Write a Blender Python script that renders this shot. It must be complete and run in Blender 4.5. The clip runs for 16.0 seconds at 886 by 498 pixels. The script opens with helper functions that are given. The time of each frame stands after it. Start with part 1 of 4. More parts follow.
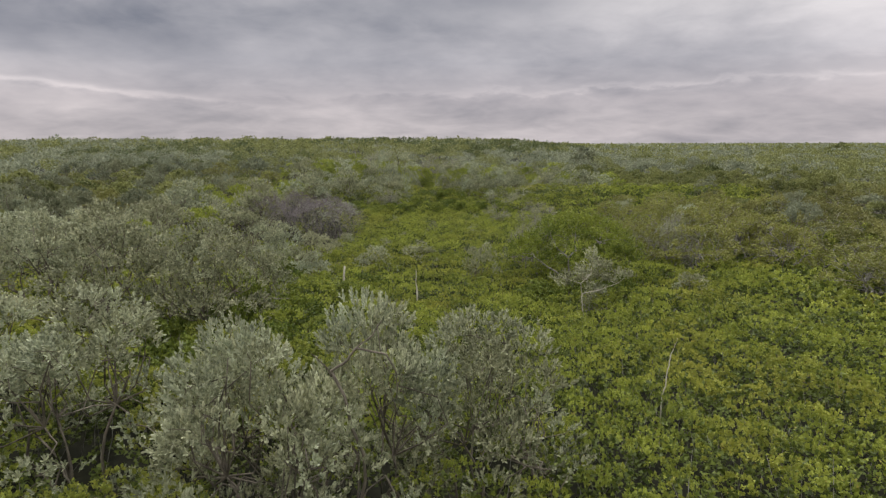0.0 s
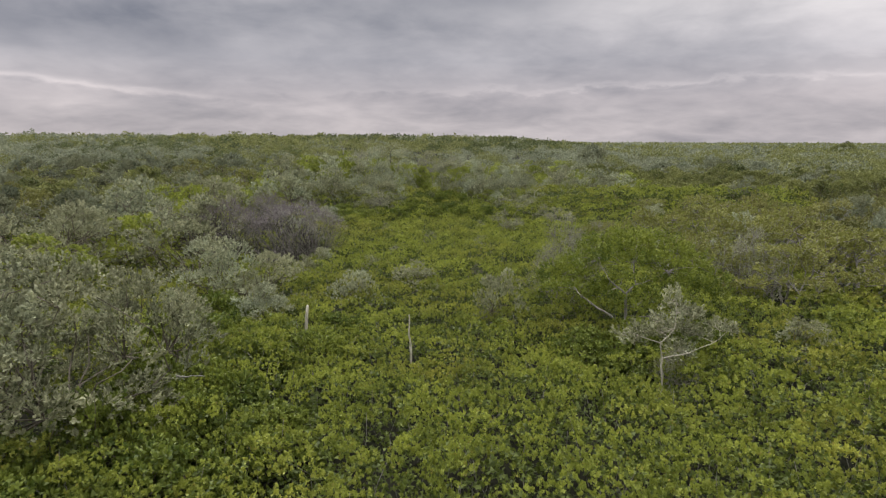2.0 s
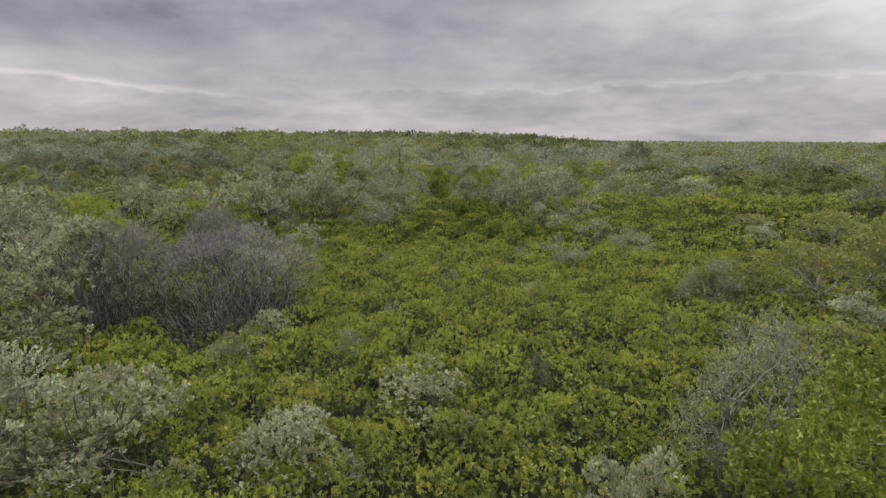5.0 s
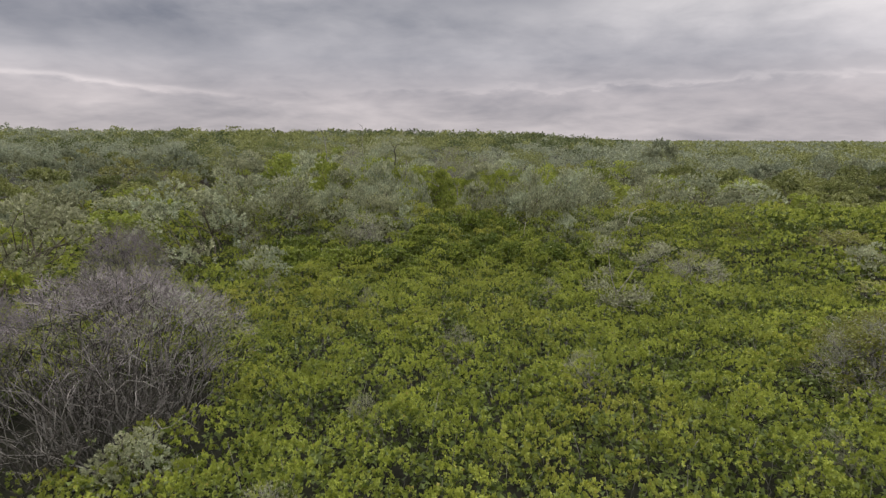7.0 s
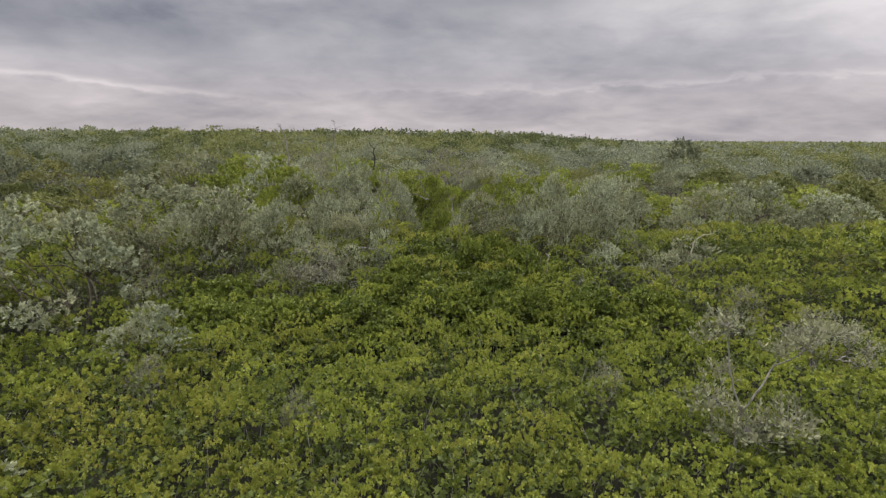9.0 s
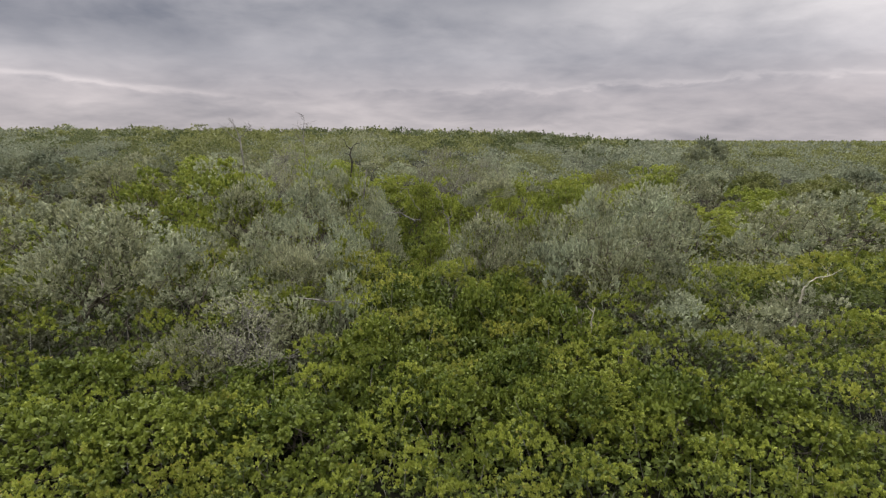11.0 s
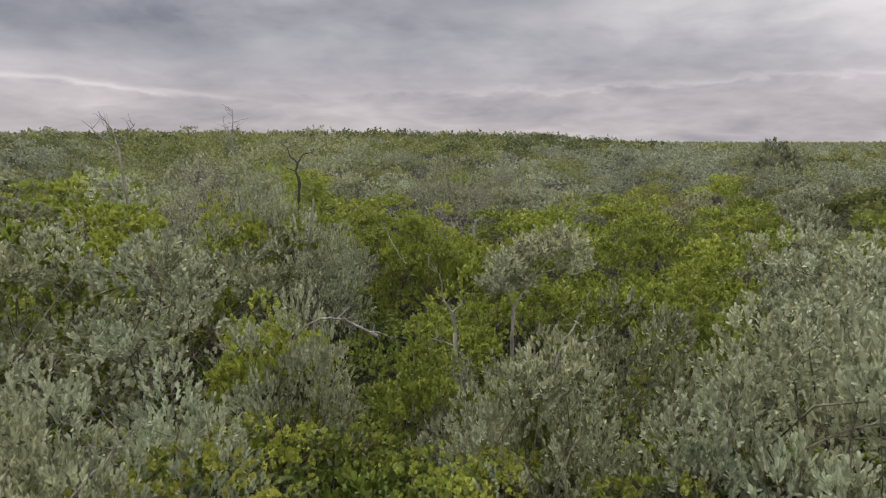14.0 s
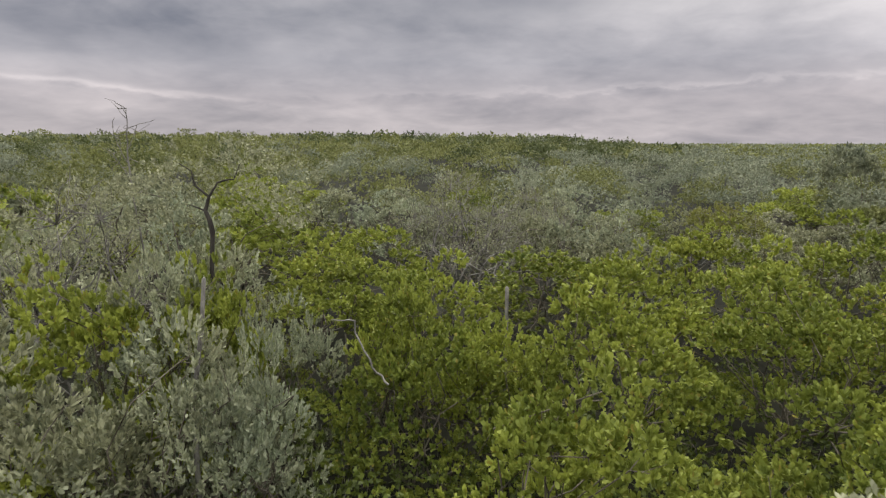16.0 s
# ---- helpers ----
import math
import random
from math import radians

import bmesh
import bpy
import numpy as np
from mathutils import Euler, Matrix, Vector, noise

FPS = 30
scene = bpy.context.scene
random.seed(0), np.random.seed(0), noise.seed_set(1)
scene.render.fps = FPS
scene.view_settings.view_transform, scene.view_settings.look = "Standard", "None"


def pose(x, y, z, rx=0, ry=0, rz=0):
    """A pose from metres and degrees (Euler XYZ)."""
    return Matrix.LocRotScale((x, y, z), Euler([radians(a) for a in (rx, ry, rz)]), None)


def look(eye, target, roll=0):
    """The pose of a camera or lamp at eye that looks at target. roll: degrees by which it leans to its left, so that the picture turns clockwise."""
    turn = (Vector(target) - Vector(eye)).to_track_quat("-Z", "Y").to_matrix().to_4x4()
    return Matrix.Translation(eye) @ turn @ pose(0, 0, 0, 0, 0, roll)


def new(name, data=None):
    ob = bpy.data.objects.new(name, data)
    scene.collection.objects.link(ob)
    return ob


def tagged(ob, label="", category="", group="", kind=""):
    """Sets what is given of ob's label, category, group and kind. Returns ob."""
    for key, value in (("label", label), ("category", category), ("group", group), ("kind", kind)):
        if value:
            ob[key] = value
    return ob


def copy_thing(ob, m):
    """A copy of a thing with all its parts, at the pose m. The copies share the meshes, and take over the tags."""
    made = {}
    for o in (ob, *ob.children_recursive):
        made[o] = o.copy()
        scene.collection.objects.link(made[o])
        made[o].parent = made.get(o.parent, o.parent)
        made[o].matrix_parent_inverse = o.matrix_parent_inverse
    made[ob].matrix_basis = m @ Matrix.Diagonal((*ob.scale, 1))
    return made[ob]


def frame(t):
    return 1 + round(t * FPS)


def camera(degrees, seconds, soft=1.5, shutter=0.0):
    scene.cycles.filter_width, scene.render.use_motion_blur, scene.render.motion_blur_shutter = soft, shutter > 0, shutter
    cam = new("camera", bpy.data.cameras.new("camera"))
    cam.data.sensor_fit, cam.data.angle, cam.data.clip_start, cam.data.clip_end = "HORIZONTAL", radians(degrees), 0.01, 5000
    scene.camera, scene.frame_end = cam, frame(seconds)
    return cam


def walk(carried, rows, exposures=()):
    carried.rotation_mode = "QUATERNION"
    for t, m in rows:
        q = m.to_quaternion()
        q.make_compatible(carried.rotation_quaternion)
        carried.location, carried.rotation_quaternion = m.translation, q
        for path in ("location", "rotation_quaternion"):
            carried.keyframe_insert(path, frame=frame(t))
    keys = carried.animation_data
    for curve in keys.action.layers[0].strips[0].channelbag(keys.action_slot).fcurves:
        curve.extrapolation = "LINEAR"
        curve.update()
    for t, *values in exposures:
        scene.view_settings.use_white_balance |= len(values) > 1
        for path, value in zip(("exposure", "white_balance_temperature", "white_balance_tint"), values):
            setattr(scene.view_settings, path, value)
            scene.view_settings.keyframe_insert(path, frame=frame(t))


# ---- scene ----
cam = camera(75.1, 16.0, soft=1.2, shutter=0.1)
PATH = [
    (0, (-0.07, 0.951, 4.487), (-0.066, 2.918, 4.127), -0.1),
    (0.5, (-0.116, 2.003, 4.409), (-0.108, 3.97, 4.048), -0.0),
    (1, (-0.176, 3.167, 4.356), (-0.162, 5.134, 3.994), 0.0),
    (1.5, (-0.208, 4.429, 4.319), (-0.19, 6.395, 3.955), 0.1),
    (2, (-0.251, 5.724, 4.283), (-0.23, 7.69, 3.917), 0.2),
    (2.5, (-0.31, 7.03, 4.247), (-0.286, 8.996, 3.88), 0.3),
    (3, (-0.345, 8.324, 4.214), (-0.322, 10.29, 3.846), 0.3),
    (3.5, (-0.372, 9.616, 4.186), (-0.354, 11.582, 3.817), 0.4),
    (4, (-0.388, 10.793, 4.169), (-0.388, 12.758, 3.798), 0.4),
    (4.2, (-0.406, 11.324, 4.163), (-0.415, 13.289, 3.791), 0.4),
    (6.3, (-0.53, 16.521, 4.017), (-0.578, 18.486, 3.647), 0.3),
    (6.5, (-0.52, 16.946, 4.011), (-0.57, 18.91, 3.64), 0.3),
    (7, (-0.54, 18.221, 3.989), (-0.585, 20.185, 3.617), 0.3),
    (7.5, (-0.563, 19.616, 3.964), (-0.604, 21.581, 3.593), 0.2),
    (8, (-0.568, 20.905, 3.94), (-0.605, 22.87, 3.569), 0.2),
    (8.5, (-0.555, 22.238, 3.924), (-0.587, 24.203, 3.553), 0.2),
    (9, (-0.543, 23.571, 3.915), (-0.57, 25.536, 3.545), 0.3),
    (9.2, (-0.545, 24.129, 3.919), (-0.569, 26.094, 3.548), 0.3),
    (11.3, (-0.513, 28.395, 3.888), (-0.529, 30.36, 3.516), 0.2),
    (11.5, (-0.5, 28.764, 3.871), (-0.517, 30.729, 3.503), 0.1),
    (12, (-0.464, 29.896, 3.892), (-0.483, 31.861, 3.524), 0.2),
    (12.5, (-0.461, 31.025, 3.913), (-0.484, 32.991, 3.547), 0.2),
    (13, (-0.466, 32.14, 3.942), (-0.498, 34.105, 3.575), 0.1),
    (13.5, (-0.487, 33.224, 3.963), (-0.525, 35.19, 3.598), 0.1),
    (14, (-0.498, 34.366, 3.983), (-0.543, 36.332, 3.618), 0.1),
    (14.5, (-0.487, 35.468, 4.024), (-0.539, 37.434, 3.66), 0.1),
    (15, (-0.51, 36.57, 4.067), (-0.571, 38.536, 3.705), 0.0),
    (15.5, (-0.546, 37.665, 4.124), (-0.617, 39.631, 3.763), 0.1),
    (16, (-0.615, 38.747, 4.171), (-0.694, 40.713, 3.811), 0.1),
]
walk(cam, [(t, look(eye, target, roll)) for t, eye, target, roll in PATH])

import collections

R = np.random.RandomState


# ---------------------------------------------------------------- world and light
def expr(nodes, links):
    def op(kind, a, b=0.0, clamp=False):
        n = nodes.new("ShaderNodeMath")
        n.operation, n.use_clamp = kind, clamp
        for i, v in enumerate((a, b)):
            if isinstance(v, (int, float)):
                n.inputs[i].default_value = v
            else:
                links.new(v, n.inputs[i])
        return n.outputs[0]
    return op


def build_world():
    w = bpy.data.worlds.new("overcast_sky")
    scene.world = w
    w.use_nodes = True
    nt = w.node_tree
    nt.nodes.clear()
    N, L = nt.nodes, nt.links
    op = expr(N, L)
    co = N.new("ShaderNodeTexCoord").outputs["Generated"]
    sep = N.new("ShaderNodeSeparateXYZ")
    L.new(co, sep.inputs[0])
    x, y, z = sep.outputs
    az = op("ARCTAN2", x, y)
    el = op("MAXIMUM", z, 0.0)

    # the cloud deck as a flat layer overhead, so that it closes up towards the horizon
    deck = op("ADD", el, 0.24)
    du, dv = op("DIVIDE", x, deck), op("DIVIDE", y, deck)

    def field(scale, detail, rough, shift, twist):
        c = N.new("ShaderNodeCombineXYZ")
        L.new(du, c.inputs[0])
        L.new(dv, c.inputs[1])
        c.inputs[2].default_value = shift
        n = N.new("ShaderNodeTexNoise")
        n.inputs["Scale"].default_value, n.inputs["Detail"].default_value, n.inputs["Roughness"].default_value = scale, detail, rough
        n.inputs["Distortion"].default_value = twist
        L.new(c.outputs[0], n.inputs["Vector"])
        return n.outputs[0]

    def bump(v, centre, width):
        d = op("DIVIDE", op("SUBTRACT", v, centre), width)
        return op("POWER", 2.718, op("MULTIPLY", op("MULTIPLY", d, d), -1.0))

    big = op("SUBTRACT", field(1.15, 5, 0.5, 3.1, 0.3), 0.5)
    mid = op("SUBTRACT", field(2.6, 7, 0.52, 7.7, 0.5), 0.5)
    fine = op("SUBTRACT", field(7.0, 7, 0.55, 1.3, 0.4), 0.5)
    # the long cloud edges that catch the light low in the sky
    wob = op("MULTIPLY", op("ADD", fine, mid), 0.03)
    slant = op("ADD", op("ADD", el, op("MULTIPLY", op("ADD", az, 0.654), 0.0746)), op("MULTIPLY", wob, 0.5))
    edge_l = op("MULTIPLY", bump(slant, 0.089, 0.0042), bump(az, -0.56, 0.20))
    edge_r = op("MULTIPLY", bump(op("ADD", op("SUBTRACT", el, op("MULTIPLY", az, 0.022)), wob), 0.083, 0.0048), bump(az, 0.35, 0.5))
    dark_l = op("MULTIPLY", bump(op("ADD", el, wob), 0.165, 0.050), bump(az, -0.42, 0.26))
    pale_r = op("MULTIPLY", bump(op("ADD", el, op("MULTIPLY", wob, 2.0)), 0.225, 0.055), bump(az, 0.42, 0.28))
    dark_c = op("MULTIPLY", bump(op("ADD", el, op("MULTIPLY", wob, 2.0)), 0.235, 0.03), bump(az, 0.10, 0.12))
    pale_far = op("MULTIPLY", bump(el, 0.20, 0.09), bump(az, 0.72, 0.22))
    dark_r = op("MULTIPLY", bump(op("ADD", el, wob), 0.112, 0.012), bump(az, 0.66, 0.12))

    base = N.new("ShaderNodeValToRGB")
    base.color_ramp.elements[0].position, base.color_ramp.elements[0].color = 0.0, (0.50, 0.462, 0.488, 1)
    base.color_ramp.elements[1].position, base.color_ramp.elements[1].color = 1.0, (2.0, 1.98, 1.92, 1)
    for p, c in ((0.07, (0.50, 0.460, 0.488, 1)), (0.13, (0.425, 0.412, 0.450, 1)), (0.26, (0.48, 0.468, 0.492, 1)), (0.33, (0.62, 0.60, 0.61, 1)), (0.5, (1.35, 1.33, 1.31, 1))):
        e = base.color_ramp.elements.new(p)
        e.color = c
    L.new(el, base.inputs[0])
    gain = op("ADD", 1.0, op("MULTIPLY", big, 1.15))
    for f, k in ((mid, 0.62), (fine, 0.26), (edge_l, 0.36), (edge_r, 0.20), (dark_l, -0.22), (pale_r, 0.30), (dark_c, -0.20), (dark_r, -0.16), (pale_far, 0.6)):
        gain = op("ADD", gain, op("MULTIPLY", f, k))
    cloud = N.new("ShaderNodeMix")
    cloud.data_type, cloud.blend_type = "RGBA", "MULTIPLY"
    cloud.inputs[0].default_value = 1.0
    L.new(base.outputs[0], cloud.inputs[6])
    grey = N.new("ShaderNodeCombineXYZ")
    for i, (k, b) in enumerate(((1.06, -0.06), (1.0, 0.0), (0.88, 0.12))):
        L.new(op("ADD", op("MULTIPLY", gain, k), b), grey.inputs[i])
    L.new(grey.outputs[0], cloud.inputs[7])
    sky = N.new("ShaderNodeTexSky")
    sky.sky_type, sky.sun_disc = "NISHITA", False
    sky.sun_elevation, sky.sun_rotation = radians(48), radians(-35)
    thin = N.new("ShaderNodeMix")
    thin.data_type, thin.blend_type = "RGBA", "MIX"
    thin.inputs[0].default_value = 0.96
    dim = N.new("ShaderNodeMix")
    dim.data_type, dim.blend_type = "RGBA", "MULTIPLY"
    dim.inputs[0].default_value = 1.0
    L.new(sky.outputs[0], dim.inputs[6])
    dim.inputs[7].default_value = (0.1, 0.1, 0.1, 1)
    L.new(dim.outputs[2], thin.inputs[6])
    L.new(cloud.outputs[2], thin.inputs[7])
    bg = N.new("ShaderNodeBackground")
    L.new(thin.outputs[2], bg.inputs[0])
    bg.inputs[1].default_value = 1.0
    out = N.new("ShaderNodeOutputWorld")
    L.new(bg.outputs[0], out.inputs[0])
    w.cycles.sampling_method = "MANUAL"
    w.cycles.sample_map_resolution = 512


build_world()
sun = new("sun", bpy.data.lights.new("sun", "SUN"))
sun.data.energy, sun.data.angle, sun.data.color = 1.75, radians(35), (1.0, 0.97, 0.90)
sun.matrix_world = look((0, 0, 40), (0 + 40 * math.tan(radians(42)) * math.sin(radians(35)), -40 * math.tan(radians(42)) * math.cos(radians(35)), 0))


# ---------------------------------------------------------------- materials
def leaf_material(name, dark, light, rough=0.55, thin=0.25, patch=1.4, odd=None, vary=0.55, cool=None, tuft=7.0, tuft_k=0.7, dry=None):
    """Leaf: each leaf has its own tone; the shrub and its patches shift it; light comes through."""
    m = bpy.data.materials.new(name)
    m.use_nodes = True
    nt = m.node_tree
    N, L = nt.nodes, nt.links
    N.clear()
    op = expr(N, L)
    geo = N.new("ShaderNodeNewGeometry")
    info = N.new("ShaderNodeObjectInfo")
    noise_n = N.new("ShaderNodeTexNoise")
    noise_n.inputs["Scale"].default_value, noise_n.inputs["Detail"].default_value = patch, 3
    L.new(geo.outputs["Position"], noise_n.inputs["Vector"])
    rnd = geo.outputs["Random Per Island"]
    f = op("ADD", op("ADD", op("MULTIPLY", rnd, vary), (0.55 - vary) * 0.5), op("MULTIPLY", op("SUBTRACT", noise_n.outputs[0], 0.5), 1.3))
    fine_n = N.new("ShaderNodeTexNoise")
    fine_n.inputs["Scale"].default_value, fine_n.inputs["Detail"].default_value = tuft, 1
    L.new(geo.outputs["Position"], fine_n.inputs["Vector"])
    f = op("ADD", f, op("MULTIPLY", op("SUBTRACT", fine_n.outputs[0], 0.5), tuft_k))
    f = op("ADD", f, op("ADD", op("MULTIPLY", info.outputs["Random"], 0.3), 0.05), True)
    ramp = N.new("ShaderNodeValToRGB")
    ramp.color_ramp.elements[0].color = (*dark, 1)
    ramp.color_ramp.elements[1].color = (*light, 1)
    L.new(f, ramp.inputs[0])
    col = ramp.outputs[0]
    if cool:  # whole branches turn from warm to bluish sage
        ramp_c = N.new("ShaderNodeValToRGB")
        ramp_c.color_ramp.elements[0].color = (dark[0] * 0.85, dark[1], dark[2] * 1.35, 1)
        ramp_c.color_ramp.elements[1].color = (*cool, 1)
        L.new(f, ramp_c.inputs[0])
        hue_n = N.new("ShaderNodeTexNoise")
        hue_n.inputs["Scale"].default_value, hue_n.inputs["Detail"].default_value = 1.1, 2
        L.new(geo.outputs["Position"], hue_n.inputs["Vector"])
        hue = op("ADD", op("MULTIPLY", op("SUBTRACT", hue_n.outputs[0], 0.5), 2.6), op("MULTIPLY", info.outputs["Random"], 0.68), True)
        mix_c = N.new("ShaderNodeMix")
        mix_c.data_type = "RGBA"
        L.new(hue, mix_c.inputs[0])
        L.new(col, mix_c.inputs[6])
        L.new(ramp_c.outputs[0], mix_c.inputs[7])
        col = mix_c.outputs[2]
    if dry:  # stretches that stand drier and browner
        dry_n = N.new("ShaderNodeTexNoise")
        dry_n.inputs["Scale"].default_value, dry_n.inputs["Detail"].default_value = 0.33, 4
        L.new(geo.outputs["Position"], dry_n.inputs["Vector"])
        mix_d = N.new("ShaderNodeMix")
        mix_d.data_type, mix_d.blend_type = "RGBA", "MULTIPLY"
        L.new(op("MULTIPLY", op("SUBTRACT", dry_n.outputs[0], 0.50), 4.0, True), mix_d.inputs[0])
        L.new(col, mix_d.inputs[6])
        mix_d.inputs[7].default_value = (*dry, 1)
        col = mix_d.outputs[2]
    if odd:  # a few yellowed or dry leaves
        mix = N.new("ShaderNodeMix")
        mix.data_type = "RGBA"
        L.new(op("MULTIPLY", op("GREATER_THAN", op("FRACT", op("MULTIPLY", rnd, 37.3)), 0.972), 0.7), mix.inputs[0])
        L.new(col, mix.inputs[6])
        mix.inputs[7].default_value = (*odd, 1)
        col = mix.outputs[2]
    p = N.new("ShaderNodeBsdfPrincipled")
    p.inputs["Roughness"].default_value = rough
    p.inputs["Specular IOR Level"].default_value = 0.3
    L.new(col, p.inputs["Base Color"])
    tr = N.new("ShaderNodeBsdfTranslucent")
    L.new(col, tr.inputs["Color"])
    ms = N.new("ShaderNodeMixShader")
    ms.inputs[0].default_value = thin
    L.new(p.outputs[0], ms.inputs[1])
    L.new(tr.outputs[0], ms.inputs[2])
    out = N.new("ShaderNodeOutputMaterial")
    L.new(ms.outputs[0], out.inputs[0])
    return m


def rough_material(name, dark, light, scale=6.0, rough=0.9, stretch=(1, 1, 1), bump_k=0.4):
    m = bpy.data.materials.new(name)
    m.use_nodes = True
    N, L = m.node_tree.nodes, m.node_tree.links
    p = N["Principled BSDF"]
    p.inputs["Roughness"].default_value = rough
    p.inputs["Specular IOR Level"].default_value = 0.2
    geo = N.new("ShaderNodeNewGeometry")
    mp = N.new("ShaderNodeMapping")
    mp.inputs["Scale"].default_value = stretch
    L.new(geo.outputs["Position"], mp.inputs[0])
    a, b = N.new("ShaderNodeTexNoise"), N.new("ShaderNodeTexNoise")
    a.inputs["Scale"].default_value, a.inputs["Detail"].default_value = scale, 6
    b.inputs["Scale"].default_value, b.inputs["Detail"].default_value = scale * 9, 4
    L.new(mp.outputs[0], a.inputs["Vector"])
    L.new(mp.outputs[0], b.inputs["Vector"])
    add = N.new("ShaderNodeMath")
    add.operation = "MULTIPLY_ADD"
    L.new(b.outputs[0], add.inputs[0])
    add.inputs[1].default_value = 0.5
    L.new(a.outputs[0], add.inputs[2])
    ramp = N.new("ShaderNodeValToRGB")
    ramp.color_ramp.elements[0].position, ramp.color_ramp.elements[1].position = 0.5, 1.0
    ramp.color_ramp.elements[0].color = (*dark, 1)
    ramp.color_ramp.elements[1].color = (*light, 1)
    L.new(add.outputs[0], ramp.inputs[0])
    L.new(ramp.outputs[0], p.inputs["Base Color"])
    bp = N.new("ShaderNodeBump")
    bp.inputs["Strength"].default_value, bp.inputs["Distance"].default_value = bump_k, 0.02
    L.new(add.outputs[0], bp.inputs["Height"])
    L.new(bp.outputs[0], p.inputs["Normal"])
    return m


SILVER = leaf_material("silver_leaf", (0.118, 0.128, 0.070), (0.625, 0.625, 0.405), 0.6, 0.22, 2.2, vary=0.4, cool=(0.555, 0.60, 0.425), tuft=9.0, tuft_k=0.9)
SILVER_GREY = leaf_material("grey_silver_leaf", (0.15, 0.158, 0.09), (0.50, 0.505, 0.325), 0.65, 0.2, vary=0.4)
GREEN = leaf_material("green_leaf", (0.105, 0.145, 0.029), (0.48, 0.525, 0.102), 0.45, 0.3, 1.1, odd=(0.34, 0.27, 0.06), vary=0.25, dry=(1.0, 0.96, 0.97))
YELLOW_GREEN = leaf_material("yellow_green_leaf", (0.090, 0.125, 0.021), (0.385, 0.43, 0.073), 0.45, 0.3, 1.6)
# darker copy of the carpet leaf: shade of the gaps put into the colour
UNDER = leaf_material("shaded_low_leaf", (0.042, 0.062, 0.016), (0.165, 0.205, 0.04), 0.5, 0.25, 0.8)
CARPET = leaf_material("low_shrub_leaf", (0.112, 0.146, 0.028), (0.455, 0.50, 0.092), 0.45, 0.3, 1.3, odd=(0.36, 0.28, 0.07), vary=0.20, tuft=3.4, tuft_k=1.0, dry=(1.03, 0.90, 1.02))
OLIVE = leaf_material("olive_leaf", (0.125, 0.137, 0.034), (0.37, 0.375, 0.105), 0.5, 0.28, 0.9, odd=(0.28, 0.21, 0.08), vary=0.22)
# a darker shrub's green that also stands in for shade below tall shrubs
SHADE_GREEN = leaf_material("deep_green_shade_leaf", (0.065, 0.10, 0.02), (0.28, 0.325, 0.06), 0.42, 0.25, 1.2)
DARK_GREEN = leaf_material("dark_green_leaf", (0.04, 0.075, 0.015), (0.13, 0.18, 0.035), 0.5, 0.25, 0.8)
BARK = rough_material("grey_brown_bark", (0.06, 0.05, 0.04), (0.24, 0.21, 0.17), 9, stretch=(1, 1, 0.3))
# bark of the dark-stemmed tree; also the painted shade inside dead shrubs
DARK_BARK = rough_material("dark_bark_and_inner_shade", (0.025, 0.022, 0.02), (0.09, 0.08, 0.07), 9, stretch=(1, 1, 0.3))
DEAD_WOOD = rough_material("weathered_grey_wood", (0.09, 0.084, 0.076), (0.37, 0.35, 0.32), 18, stretch=(1, 1, 0.25))
PALE_WOOD = rough_material("bleached_pale_wood", (0.22, 0.20, 0.165), (0.62, 0.58, 0.49), 18, stretch=(1, 1, 0.2))
# silver and green muted for distance: slight air haze mixed into the leaf colour
FAR_SILVER = leaf_material("far_silver_leaf", (0.118, 0.130, 0.075), (0.38, 0.39, 0.25), 0.65, 0.2, 0.40, vary=0.12, cool=(0.35, 0.38, 0.265), tuft=1.3, tuft_k=0.9)
FAR_GREEN = leaf_material("far_green_leaf", (0.088, 0.108, 0.034), (0.32, 0.33, 0.118), 0.5, 0.3, 0.40, vary=0.22, tuft=1.3, tuft_k=1.2)
FAR_OLIVE = leaf_material("far_olive_leaf", (0.105, 0.11, 0.032), (0.30, 0.295, 0.10), 0.5, 0.28, 0.4, vary=0.25, tuft=1.3, tuft_k=1.0)
FAR_DARK = leaf_material("ridge_leaf", (0.060, 0.080, 0.030), (0.21, 0.232, 0.09), 0.5, 0.25, 0.30, vary=0.2, tuft=0.7, tuft_k=1.2)
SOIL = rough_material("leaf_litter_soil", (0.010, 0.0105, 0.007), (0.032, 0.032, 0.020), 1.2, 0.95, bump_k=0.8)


# ---------------------------------------------------------------- mesh helpers
def mesh(name, v, f, mat):
    """A mesh from arrays of points and of triangles."""
    me = bpy.data.meshes.new(name)
    v, f = np.asarray(v, np.float32), np.asarray(f, np.int32)
    me.vertices.add(len(v))
    me.vertices.foreach_set("co", v.ravel())
    me.loops.add(f.size)
    me.loops.foreach_set("vertex_index", f.ravel())
    me.polygons.add(len(f))
    me.polygons.foreach_set("loop_start", np.arange(0, f.size, 3, dtype=np.int32))
    me.update(calc_edges=True)
    me.materials.append(mat)
    return me


def unit(a):
    return a / np.maximum(np.linalg.norm(a, axis=-1, keepdims=True), 1e-9)


